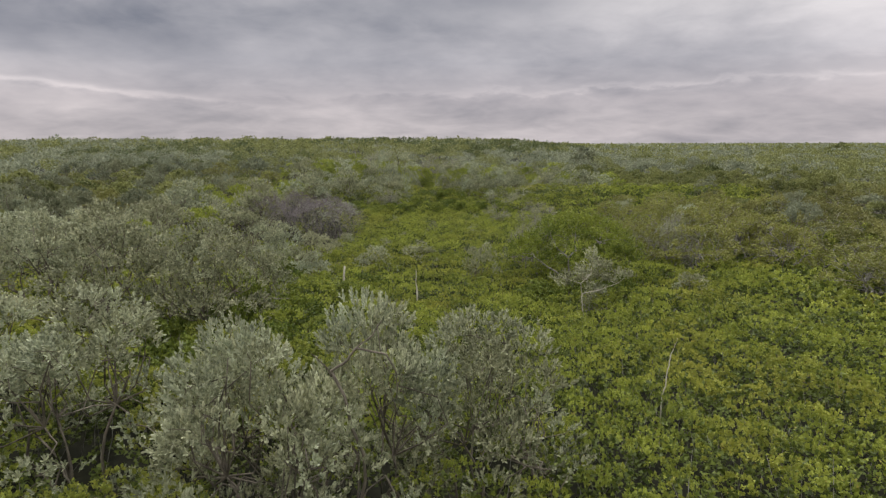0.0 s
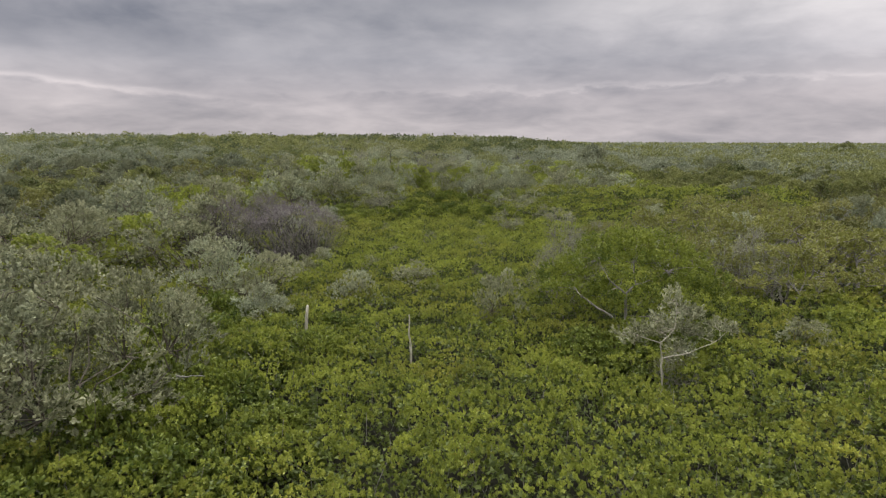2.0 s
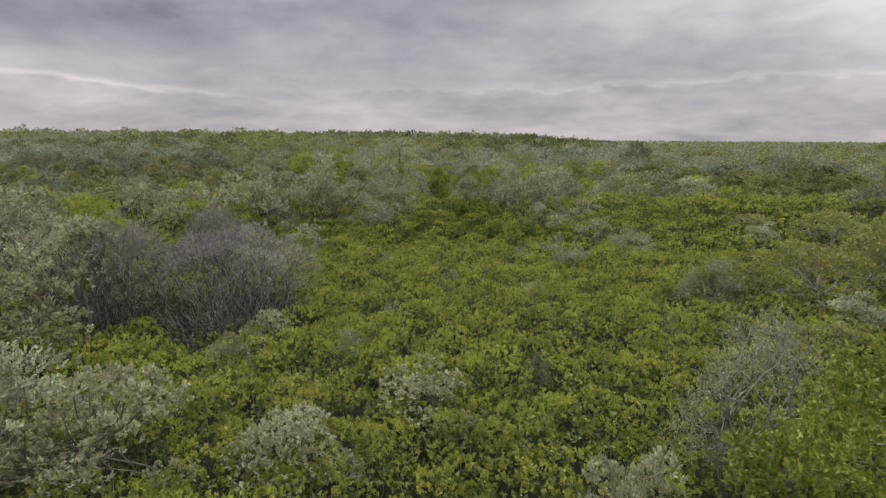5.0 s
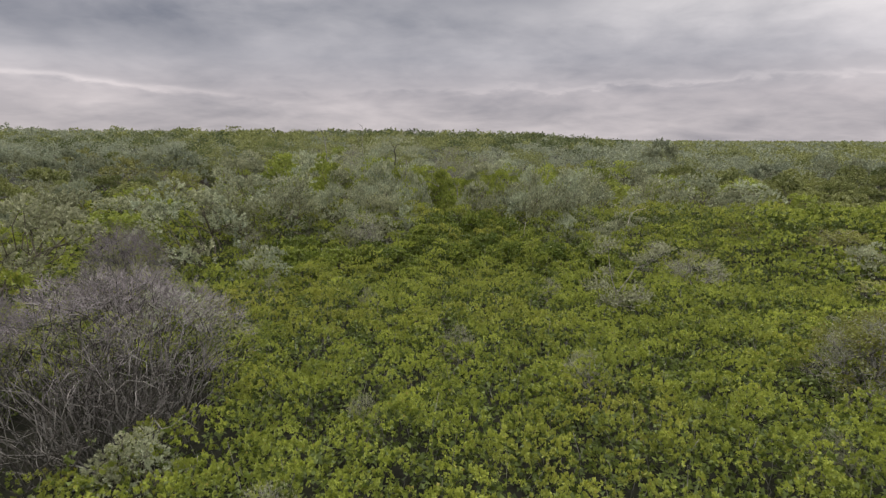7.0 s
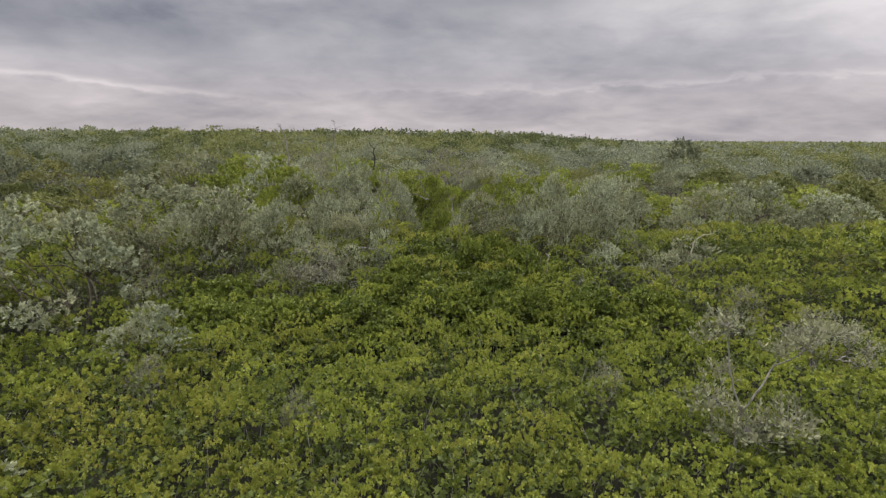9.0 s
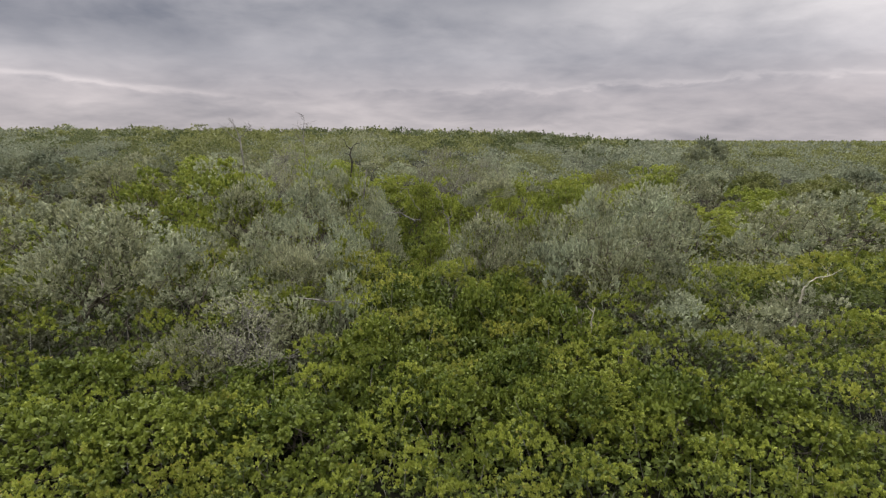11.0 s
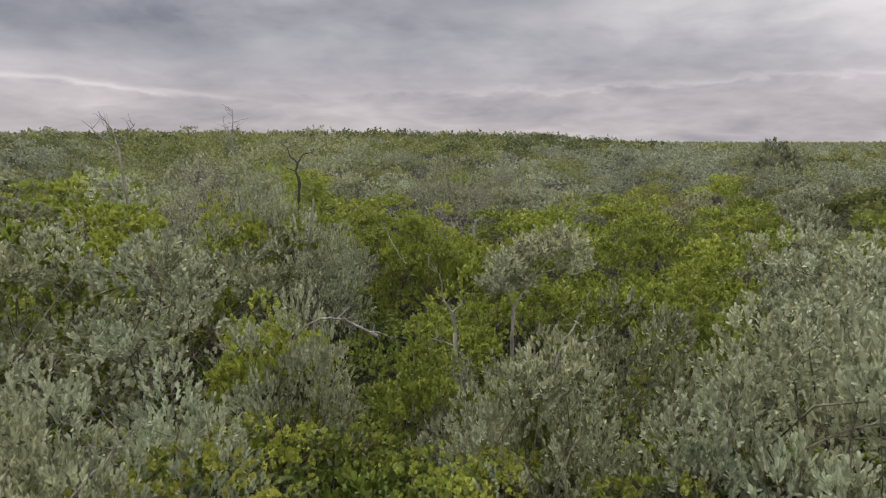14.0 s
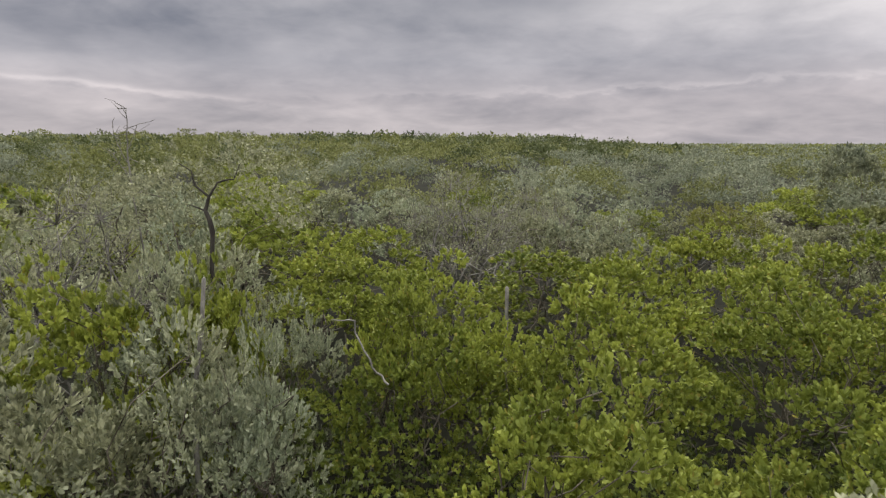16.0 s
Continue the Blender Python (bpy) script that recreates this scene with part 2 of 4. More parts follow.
def leaves(rng, p, d, length, width, both=True, face=None):
    """Leaves at points p along directions d, turned to face the light: rounded blades, or single triangles."""
    n = len(p)
    length = np.broadcast_to(np.asarray(length, float), (n,))[:, None] * rng.uniform(0.7, 1.25, (n, 1))
    width = np.broadcast_to(np.asarray(width, float), (n,))[:, None] * rng.uniform(0.75, 1.2, (n, 1))
    up = np.array((0, 0, 1.0)) + rng.normal(0, 0.55, (n, 3)) if face is None else face + np.array((0, 0, 0.3)) + rng.normal(0, 0.38, (n, 3))
    side = unit(np.cross(d, up))
    nor = unit(np.cross(side, d))
    a, tip = p, p + d * length
    if both:
        low, high = p + d * length * 0.42 + nor * width * 0.10, p + d * length * 0.80 + nor * width * 0.08
        v = np.stack((a, low + side * width * 0.44, high + side * width * 0.40, tip, high - side * width * 0.40, low - side * width * 0.44), 1).reshape(-1, 3)
        k = np.arange(n)[:, None] * 6
        f = np.concatenate([k + np.array(q) for q in ((0, 1, 5), (1, 2, 5), (2, 4, 5), (2, 3, 4))], 1).reshape(-1, 3)
    else:
        mid = p + d * length * 0.4
        v = np.stack((mid + side * width * 0.55, tip, mid - side * width * 0.55), 1).reshape(-1, 3)
        f = np.arange(n * 3).reshape(-1, 3)
    return v, f


def join(parts):
    vs, fs, k = [], [], 0
    for v, f in parts:
        vs.append(v)
        fs.append(f + k)
        k += len(v)
    return np.concatenate(vs), np.concatenate(fs)


def tube(path, radii, sides=5):
    """A round limb along a path, closed at its tip."""
    path, radii = np.asarray(path, float), np.asarray(radii, float)
    n = len(path)
    t = unit(np.gradient(path, axis=0))
    ref = np.where(np.abs(t[:, 2:3]) > 0.9, np.array((1.0, 0, 0)), np.array((0, 0, 1.0)))
    a = unit(np.cross(t, ref))
    b = np.cross(t, a)
    ang = np.arange(sides) * 2 * np.pi / sides
    ring = path[:, None] + radii[:, None, None] * (np.cos(ang)[None, :, None] * a[:, None] + np.sin(ang)[None, :, None] * b[:, None])
    v = np.concatenate((ring.reshape(-1, 3), path[-1:] + t[-1:] * radii[-1]))
    f = []
    for i in range(n - 1):
        for j in range(sides):
            q = (i * sides + j, i * sides + (j + 1) % sides, (i + 1) * sides + (j + 1) % sides, (i + 1) * sides + j)
            f += [(q[0], q[1], q[2]), (q[0], q[2], q[3])]
    for j in range(sides):
        f.append(((n - 1) * sides + j, (n - 1) * sides + (j + 1) % sides, n * sides))
    return v, np.array(f)


def limb(rng, a, b, r0, r1, wander=0.12, steps=6, sides=5):
    a, b = np.asarray(a, float), np.asarray(b, float)
    s = np.linspace(0, 1, steps)[:, None]
    bend = rng.normal(0, wander, (1, 3)) * np.linalg.norm(b - a)
    small = rng.normal(0, wander * 0.3, (steps, 3)) * np.linalg.norm(b - a)
    small[0] = small[-1] = 0
    path = a + (b - a) * s + bend * np.sin(s * np.pi) + small
    return tube(path, r0 + (r1 - r0) * s[:, 0], sides), path


def part(name, data, parent, label=""):
    ob = new(name, data)
    ob.parent = parent
    return tagged(ob, label)


def thing(name, label, category, group=""):
    return tagged(new(name), label, category, group)


# ---------------------------------------------------------------- land
def ramp01(v, a, b):
    s = np.clip((v - a) / (b - a), 0, 1)
    return s * s * (3 - 2 * s)


def land(x, y):
    """Height of the ground: flat, with a low ridge beyond and to the left."""
    x, y = np.asarray(x, float), np.asarray(y, float)
    d = np.hypot(x, y)
    ridge = ramp01(y, 55, 118) * (1 - ramp01(x - (y - 110) * 0.2, -4, 46))
    return 2.7 * ridge * (1 - 0.6 * ramp01(d, 200, 500)) + 0.7 * ramp01(y, 41, 50) * (1 - ramp01(y, 60, 90)) * (1 - ramp01(x, -5, 6)) + 0.10 * np.sin(x * 0.35 + 1) * np.sin(y * 0.31)


def build_ground():
    def axis(lo, hi):
        near = np.arange(-60, 141, 4.0)
        return np.unique(np.concatenate((np.array([lo, lo * 0.6, lo * 0.35, lo * 0.2, lo * 0.1]), near, np.geomspace(160, hi, 9))))
    xs, ys = axis(-3500, 3500), axis(-3500, 4200)
    gx, gy = np.meshgrid(xs, ys)
    v = np.stack((gx, gy, land(gx, gy)), -1).reshape(-1, 3)
    w, h = len(xs), len(ys)
    i = (np.arange(h - 1)[:, None] * w + np.arange(w - 1)).reshape(-1, 1)
    f = np.concatenate((i + np.array((0, 1, w + 1)), i + np.array((0, w + 1, w))))
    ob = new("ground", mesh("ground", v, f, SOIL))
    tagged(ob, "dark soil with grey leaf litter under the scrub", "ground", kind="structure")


build_ground()


# ---------------------------------------------------------------- shrubs
def crown_points(rng, rad, top, low, lobes, twigs, flat=1.0):
    """Ends and directions of twigs on a crown of many uneven lobes, and the lobes."""
    c = []
    for i in range(lobes):
        skirt = i % 4 == 3
        a = i * 2.39996 + rng.normal(0, 0.3)
        q = rng.uniform(0.72, 1.0) if skirt else math.sqrt((i + 0.5) / lobes) * rng.uniform(0.85, 1.1)
        r = rad * rng.uniform(0.15, 0.29)
        zz = low + (top - low) * (rng.uniform(0.0, 0.42) if skirt else (1 - 0.62 * min(q, 1.0) ** 2.4) * rng.uniform(0.66, 1.0)) - r * 0.7
        c.append((rad * 0.84 * q * math.cos(a), rad * 0.84 * q * math.sin(a), max(zz, low * 0.6), r))
    c = np.array(c)
    w = c[:, 3] ** 2 * (0.6 + c[:, 2] / top)
    k = rng.choice(lobes, twigs, p=w / w.sum())
    d = rng.normal(0, 1, (twigs, 3))
    d[:, 2] = np.abs(d[:, 2]) * 1.15 - 0.1
    d = unit(d)
    reach = rng.uniform(0.76, 1.06, (twigs, 1)) + 0.22 * (rng.uniform(0, 1, (twigs, 1)) > 0.93) * (d[:, 2:] > 0.3)
    p = c[k, :3] + d * c[k, 3:4] * reach * np.array((1, 1, flat))
    out = p - np.array((0, 0, low + (top - low) * 0.3))
    return p, unit(unit(out) * 0.35 + d * 0.75 + np.array((0, 0, 0.42)) + rng.normal(0, 0.22, (twigs, 3))), c, unit(unit(out) * 0.45 + d)


def foliage(rng, p, d, per, length, width, run, spread, both, face=None):
    """Sprays of leaves at the ends of twigs; face: the way out of the crown at each twig."""
    n = len(p)
    s = rng.uniform(0, 1, (n, per))
    base = p[:, None] + d[:, None] * (s[..., None] - 0.5) * run
    out = unit(rng.normal(0, 1, (n, per, 3)))
    dirs = unit(d[:, None] * (0.55 + 0.6 * s[..., None]) + out * spread)
    if face is not None:
        face = np.repeat(face, per, axis=0)
    return leaves(rng, base.reshape(-1, 3), dirs.reshape(-1, 3), length, width, both, face)


def shrub(name, label, seed, rad, top, low, lobes, twigs, per, length, width, leaf_mat, wood_mat, both, run=0.14, spread=0.75,
          stems=5, flat=0.85, bare=0, stem_r=0.035, fine=50, category="shrub"):
    rng = R(seed)
    p, d, c, face = crown_points(rng, rad, top, low, lobes, twigs, flat)
    wood, hubs = [], []
    for i in range(stems):
        a = rng.uniform(0, 2 * np.pi)
        foot = np.array((np.cos(a), np.sin(a), 0)) * rad * 0.10
        foot[2] = -0.08
        hub = np.array((np.cos(a), np.sin(a), 0)) * rad * rng.uniform(0.2, 0.45)
        hub[2] = low + (top - low) * rng.uniform(0.1, 0.35)
        wood.append(limb(rng, foot, hub, stem_r, stem_r * 0.6, 0.13, 5, 4)[0])
        hubs.append(hub)
    hubs = np.array(hubs)
    for q in c:
        h = hubs[np.argmin(np.linalg.norm(hubs - q[:3], axis=1))]
        wood.append(limb(rng, h, q[:3], stem_r * 0.55, stem_r * 0.25, 0.22, 5, 3)[0])
    for i in rng.choice(len(p), min(len(p), fine + bare), replace=False):
        q = c[np.argmin(np.linalg.norm(c[:, :3] - p[i], axis=1))]
        wood.append(limb(rng, q[:3], p[i] + d[i] * (0.14 if bare else 0.02), stem_r * 0.22, stem_r * 0.09, 0.1, 3, 3)[0])
    ob = thing(name, label, category)
    part("trunk", mesh("trunk", *join(wood), wood_mat), ob)
    part("crown", mesh("crown", *foliage(rng, p, d, per, length, width, run, spread, both, face), leaf_mat), ob)
    return ob


def dead_shrub(seed, rad=1.5, top=2.3):
    """A leafless shrub: a thicket of crooked thin stems under a haze of fine twigs."""
    rng = R(seed)
    stems, twigs = [], []
    for i in range(150):
        a, q = rng.uniform(0, 2 * np.pi), math.sqrt(rng.uniform(0, 1))
        foot = np.array((rad * 0.6 * q * math.cos(a), rad * 0.6 * q * math.sin(a), -0.05))
        a2 = a + rng.normal(0, 0.5)
        end = np.array((rad * 0.95 * q * math.cos(a2), rad * 0.95 * q * math.sin(a2), top * (1 - 0.45 * q ** 2.5) * rng.uniform(0.55, 0.92)))
        tv, path = limb(rng, foot, end, rng.uniform(0.006, 0.013), 0.004, 0.08, 8, 4)
        stems.append(tv)
        for j in range(8):
            k = path[rng.randint(1, 8)]
            d = unit(unit(end - foot) * 0.9 + rng.normal(0, 0.6, 3))
            tv, way = limb(rng, k, k + d * rng.uniform(0.25, 0.6), 0.0055, 0.0025, 0.16, 4, 3)
            (stems if j < 2 else twigs).append(tv)
    n = 1000
    a, q = rng.uniform(0, 2 * np.pi, n), np.sqrt(rng.uniform(0, 1, n)) * (1 + 0.08 * np.sin(9 * rng.uniform(0, 1, n)))
    lump = 0.06 * np.sin(a * 5 + q * 7) + 0.05 * np.sin(a * 9)
    p = np.stack((rad * q * np.cos(a), rad * q * np.sin(a), top * (0.97 + lump - 0.34 * q ** 2.6 - 0.16 * rng.uniform(0, 1, n) ** 2)), -1)
    p = p * np.array((0.86, 0.62, 1)) + np.array((0, 0.32 * rad, 0))
    d = unit(np.stack((np.cos(a) * q * 0.6, np.sin(a) * q * 0.6, np.full(n, 0.75)), -1) + rng.normal(0, 0.35, (n, 3)))
    hair = foliage(rng, p, d, 10, 0.20, 0.0055, 0.16, 0.6, False)
    ob = thing("dead_shrub", "leafless grey dead shrub with dense bare twigs", "dead shrub")
    tagged(part("stem_fan", mesh("stem_fan", *join(stems), PALE_STEM), ob), kind="stuff")
    # inner branches coloured near black to stand in for the shaded interior
    tagged(part("branch_fan", mesh("branch_fan", *join(twigs), DARK_BARK), ob), kind="stuff")
    tagged(part("twig_haze", mesh("twig_haze", *hair, TWIG_GREY), ob, "fine grey-purple twig haze"), kind="stuff")
    return ob


PALE_STEM = rough_material("grey_dry_stem", (0.085, 0.078, 0.074), (0.34, 0.315, 0.295), 14, stretch=(1, 1, 0.3))
TWIG_GREY = rough_material("fine_grey_twig", (0.13, 0.114, 0.116), (0.32, 0.285, 0.29), 3)
PROTO, SIZE = collections.defaultdict(list), {}
S_LABEL = "silvery grey-green leafy shrub standing in coastal scrub"
G_LABEL = "bright green leafy shrub standing in coastal scrub"
O_LABEL = "olive yellow-green shrub with sparse leaves and grey twigs"
D_LABEL = "grey twiggy shrub with thin silvery leaves"
SIZE["silver_near"], SIZE["green_near"] = (1.25, 2.6), (1.25, 2.5)
for i in range(4):
    PROTO["silver_near"].append(shrub("silver_shrub", S_LABEL, 10 + i, 1.25, 2.6, 0.35, 36, 800, 14, 0.056, 0.025, SILVER, BARK, True, 0.10, 0.55, stem_r=0.020))
for i in range(3):
    PROTO["green_near"].append(shrub("green_shrub", G_LABEL, 30 + i, 1.25, 2.5, 0.3, 36, 880, 13, 0.060, 0.036, GREEN, BARK, True, 0.07, 0.62, stem_r=0.022))
SIZE["silver_first"], SIZE["dark"] = (1.25, 2.6), (1.1, 1.3)
for i in range(4):
    PROTO["silver_first"].append(shrub("silver_shrub", S_LABEL, 20 + i, 1.25, 2.6, 0.35, 40, 1350, 15, 0.047, 0.020, SILVER, BARK, True, 0.10, 0.60, stem_r=0.022))
for i in range(2):
    PROTO["dark"].append(shrub("dark_green_shrub", "low broad-leaved shrub, deep green that also carries the thicket's shade in its colour", 40 + i, 1.1, 1.3, 0.1, 36, 1050, 8, 0.066, 0.042, SHADE_GREEN, BARK, True, 0.045, 0.8, fine=30, stem_r=0.02))
SIZE["silver"], SIZE["green"], SIZE["olive"], SIZE["grey"] = (1.35, 2.6), (1.35, 2.5), (1.35, 2.4), (1.5, 2.6)
for i in range(4):
    PROTO["silver"].append(shrub("silver_shrub", S_LABEL, 50 + i, 1.35, 2.6, 0.3, 30, 620, 15, 0.080, 0.042, SILVER if i < 3 else SILVER_GREY, BARK, False, 0.08, 0.58, fine=40, stem_r=0.028))
for i in range(3):
    PROTO["green"].append(shrub("green_shrub", G_LABEL, 70 + i, 1.35, 2.5, 0.3, 32, 560, 13, 0.094, 0.060, GREEN, BARK, False, 0.09, 0.7, fine=30))
for i in range(3):
    PROTO["olive"].append(shrub("olive_shrub", O_LABEL, 90 + i, 1.35, 2.4, 0.5, 28, 520, 11, 0.085, 0.05, OLIVE, DEAD_WOOD, False, 0.14, 0.75, bare=120))
for i in range(2):
    PROTO["grey"].append(shrub("grey_shrub", D_LABEL, 100 + i, 1.5, 2.6, 0.4, 46, 850, 6, 0.062, 0.028, SILVER_GREY, DEAD_WOOD, False, 0.25, 0.7, bare=330, stems=9))
SIZE["silver_far"], SIZE["green_far"], SIZE["olive_far"], SIZE["dead"] = (1.5, 2.6), (1.5, 2.5), (1.5, 2.4), (1.5, 2.3)
for i in range(3):
    PROTO["silver_far"].append(shrub("silver_shrub", S_LABEL, 150 + i, 1.5, 2.6, 0.4, 22, 420, 12, 0.13, 0.066, FAR_SILVER, BARK, False, 0.17, 0.55, fine=0, stems=3))
for i in range(3):
    PROTO["green_far"].append(shrub("green_shrub", G_LABEL, 170 + i, 1.5, 2.5, 0.3, 24, 420, 11, 0.125, 0.08, FAR_GREEN, BARK, False, 0.13, 0.8, fine=0, stems=3))
for i in range(2):
    PROTO["olive_far"].append(shrub("olive_shrub", O_LABEL, 190 + i, 1.5, 2.4, 0.4, 24, 380, 10, 0.125, 0.07, FAR_OLIVE, DEAD_WOOD, False, 0.18, 0.8, fine=40, stems=3))
for i in range(2):
    PROTO["dead"].append(dead_shrub(110 + i))

USED = collections.Counter()
TAKEN = []  # places already filled: x, y, radius


def plant(kind, x, y, rad, top, turn=None):
    """Sets a shrub of that kind, radius and height at (x, y)."""
    if kind in ("silver", "green", "olive") and (abs(x + 0.5) > 13 or y > 61):
        kind += "_far"
    elif kind in ("silver", "green") and abs(x + 0.5) < 6.6 and 34 < y < 49:
        kind += "_near"
    i = USED[kind]
    USED[kind] += 1
    src = PROTO[kind][i % len(PROTO[kind])]
    r0, h0 = SIZE[kind]
    turn = (i * 137.5) % 360 if turn is None else turn
    z = float(land(x, y))
    m = pose(x, y, z, 0, 0, turn) @ Matrix.Diagonal((rad / r0, rad / r0, (top - z) / h0, 1))
    TAKEN.append((x, y, rad))
    tagged(src, group=src.name.split(".")[0].replace("_", " ") + "s of the scrub")
    if i < len(PROTO[kind]):
        src.matrix_basis = m
        return src
    keep = src.matrix_basis.copy()
    src.matrix_basis = Matrix()
    ob = copy_thing(src, m)
    src.matrix_basis = keep
    return ob


# shrubs that stand out, with middle, radius and height
SILVER_FIRST = [(-1.7, 6.0, 1.2, 3.1), (-0.75, 6.8, 1.1, 3.2), (0.45, 7.1, 1.2, 2.8), (-2.4, 7.0, 1.0, 2.5), (-4.7, 7.7, 1.4, 2.9), (-6.9, 9.0, 1.5, 2.8),
                (-5.0, 12.3, 1.5, 3.1), (-6.8, 12.5, 1.6, 3.45), (-4.5, 14.0, 1.1, 2.6), (-8.9, 13.4, 1.6, 3.3), (-5.3, 18.8, 1.2, 2.25), (-3.8, 17.0, 0.85, 1.55)]
SILVER_MID = [(-4.2, 19.1, 1.0, 1.95), (-7.6, 21.7, 1.4, 2.5), (-8.3, 25.0, 1.5, 2.8), (-2.2, 19.2, 0.75, 1.4), (-0.8, 20.9, 0.9, 1.2), (1.15, 17.9, 0.62, 1.7), (6.6, 15.8, 0.6, 1.25),
              (-12.0, 28.2, 1.7, 3.2), (-9.6, 30.2, 1.6, 3.1), (-7.9, 33.6, 1.6, 3.1), (-5.3, 32.2, 0.8, 1.5), (-3.9, 23.7, 0.55, 1.1), (-4.1, 22.4, 0.5, 1.05), (10.3, 33.3, 0.8, 1.5), (-5.6, 28.2, 0.9, 1.5),
              (-10.0, 17.5, 1.6, 3.0), (-10.4, 21.8, 1.6, 2.9)]
SILVER_ROW = [(-6.1, 37.4, 1.7, 3.1), (-3.5, 39.9, 1.3, 3.05), (-8.4, 38.5, 1.7, 3.2), (2.3, 38.9, 1.2, 3.0), (4.5, 41.6, 1.6, 2.95), (6.0, 39.4, 1.0, 2.1), (9.8, 43.4, 1.6, 2.9),
              (3.6, 39.8, 1.3, 2.9), (7.3, 41.2, 1.5, 2.9), (-7.3, 35.4, 1.3, 2.6)]
SILVER_LAST = [(2.7, 37.4, 1.15, 2.75), (1.4, 38.1, 1.0, 2.75), (0.15, 38.3, 0.9, 2.6), (-2.45, 38.0, 0.8, 2.65), (-3.75, 37.9, 0.95, 2.65), (-2.1, 36.4, 0.6, 2.15), (-2.9, 36.6, 0.75, 2.2),
               (-3.9, 42.4, 1.2, 3.1), (-2.8, 42.9, 1.0, 3.0), (-2.5, 43.4, 0.7, 2.85), (-4.7, 39.9, 1.2, 3.05), (1.2, 39.7, 0.9, 2.75), (0.3, 39.1, 0.8, 2.2), (-0.35, 38.9, 0.7, 2.1), (-3.6, 44.1, 0.95, 3.05), (-2.75, 45.2, 0.8, 2.6), (-1.95, 39.3, 0.7, 2.8), (-3.0, 37.4, 0.8, 2.85), (-4.4, 36.3, 1.1, 2.55), (-5.9, 36.3, 1.2, 3.05), (-2.6, 35.7, 0.7, 1.75), (-3.9, 34.9, 0.7, 1.7), (1.9, 37.4, 0.9, 3.1), (3.5, 37.0, 0.9, 2.2), (4.4, 42.9, 1.2, 2.95), (5.3, 43.1, 1.0, 2.95), (2.9, 36.0, 0.9, 1.7), (3.9, 36.0, 1.0, 1.7), (4.9, 36.4, 1.0, 1.9)]
SILVER_HIGH = [(-4.6, 46.9, 1.2, 3.6), (-2.7, 55.0, 1.5, 3.0), (-4.6, 55.4, 1.6, 3.1), (-7.6, 46.3, 1.7, 3.7), (-10.8, 46.4, 1.7, 3.7), (-6.5, 49.6, 1.7, 3.6), (1.2, 50.6, 1.3, 2.95), (2.8, 51.6, 1.4, 2.9)]
for row in SILVER_HIGH:
    plant("silver", *row)
for row in SILVER_FIRST:
    plant("silver_first", *row)
big = bpy.data.objects["silver_shrub.004"]
crooked = [((-0.9, 5.75, 0.9), (-1.05, 5.55, 2.55), 0.03, 0.022), ((-1.05, 5.55, 2.55), (-0.82, 5.5, 2.78), 0.02, 0.017), ((-0.82, 5.5, 2.78), (-0.56, 5.55, 2.7), 0.017, 0.014), ((-0.56, 5.55, 2.7), (-0.48, 5.65, 2.3), 0.014, 0.009),
           ((-1.05, 5.55, 2.5), (-1.2, 5.45, 2.75), 0.014, 0.007), ((-0.82, 5.5, 2.78), (-0.6, 5.6, 3.0), 0.012, 0.006)]
for a, b, r0, r1 in crooked:
    piece = part("branch", mesh("branch", *limb(R(7), (a[0], a[1] + 0.22, a[2] - 0.04), (b[0], b[1] + 0.22, b[2] - 0.04), r0 * 0.6, r1 * 0.6, 0.06, 7, 7)[0], BARK), big, "crooked grey-brown bare limb")
    piece.matrix_parent_inverse = big.matrix_basis.inverted()
for row in SILVER_LAST:
    plant("silver_near", *row)
# deep green shrubs, many put where taller neighbours shade the low growth
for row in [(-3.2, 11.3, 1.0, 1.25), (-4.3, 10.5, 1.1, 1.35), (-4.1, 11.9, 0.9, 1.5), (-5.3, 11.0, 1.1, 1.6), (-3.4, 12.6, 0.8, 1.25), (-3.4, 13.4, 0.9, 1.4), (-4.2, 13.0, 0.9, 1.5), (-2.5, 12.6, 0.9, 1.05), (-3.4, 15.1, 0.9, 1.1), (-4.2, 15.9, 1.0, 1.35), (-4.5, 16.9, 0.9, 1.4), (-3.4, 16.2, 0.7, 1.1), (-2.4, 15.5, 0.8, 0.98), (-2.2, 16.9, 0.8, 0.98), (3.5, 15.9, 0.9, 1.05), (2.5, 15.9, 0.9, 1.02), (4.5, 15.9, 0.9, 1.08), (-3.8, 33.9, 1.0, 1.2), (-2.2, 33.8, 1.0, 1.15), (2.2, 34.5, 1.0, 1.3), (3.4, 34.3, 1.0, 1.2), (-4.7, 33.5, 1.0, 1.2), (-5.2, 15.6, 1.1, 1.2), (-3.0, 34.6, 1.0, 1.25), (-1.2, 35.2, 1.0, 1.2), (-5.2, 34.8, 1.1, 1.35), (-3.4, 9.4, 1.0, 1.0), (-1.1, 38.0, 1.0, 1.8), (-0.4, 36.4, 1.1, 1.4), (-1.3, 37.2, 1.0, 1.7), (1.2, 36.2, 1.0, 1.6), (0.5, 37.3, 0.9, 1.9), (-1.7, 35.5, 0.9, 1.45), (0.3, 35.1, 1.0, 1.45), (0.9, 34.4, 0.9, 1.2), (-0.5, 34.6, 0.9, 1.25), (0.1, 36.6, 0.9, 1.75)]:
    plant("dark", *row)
for row in SILVER_MID + SILVER_ROW:
    plant("silver", *row)
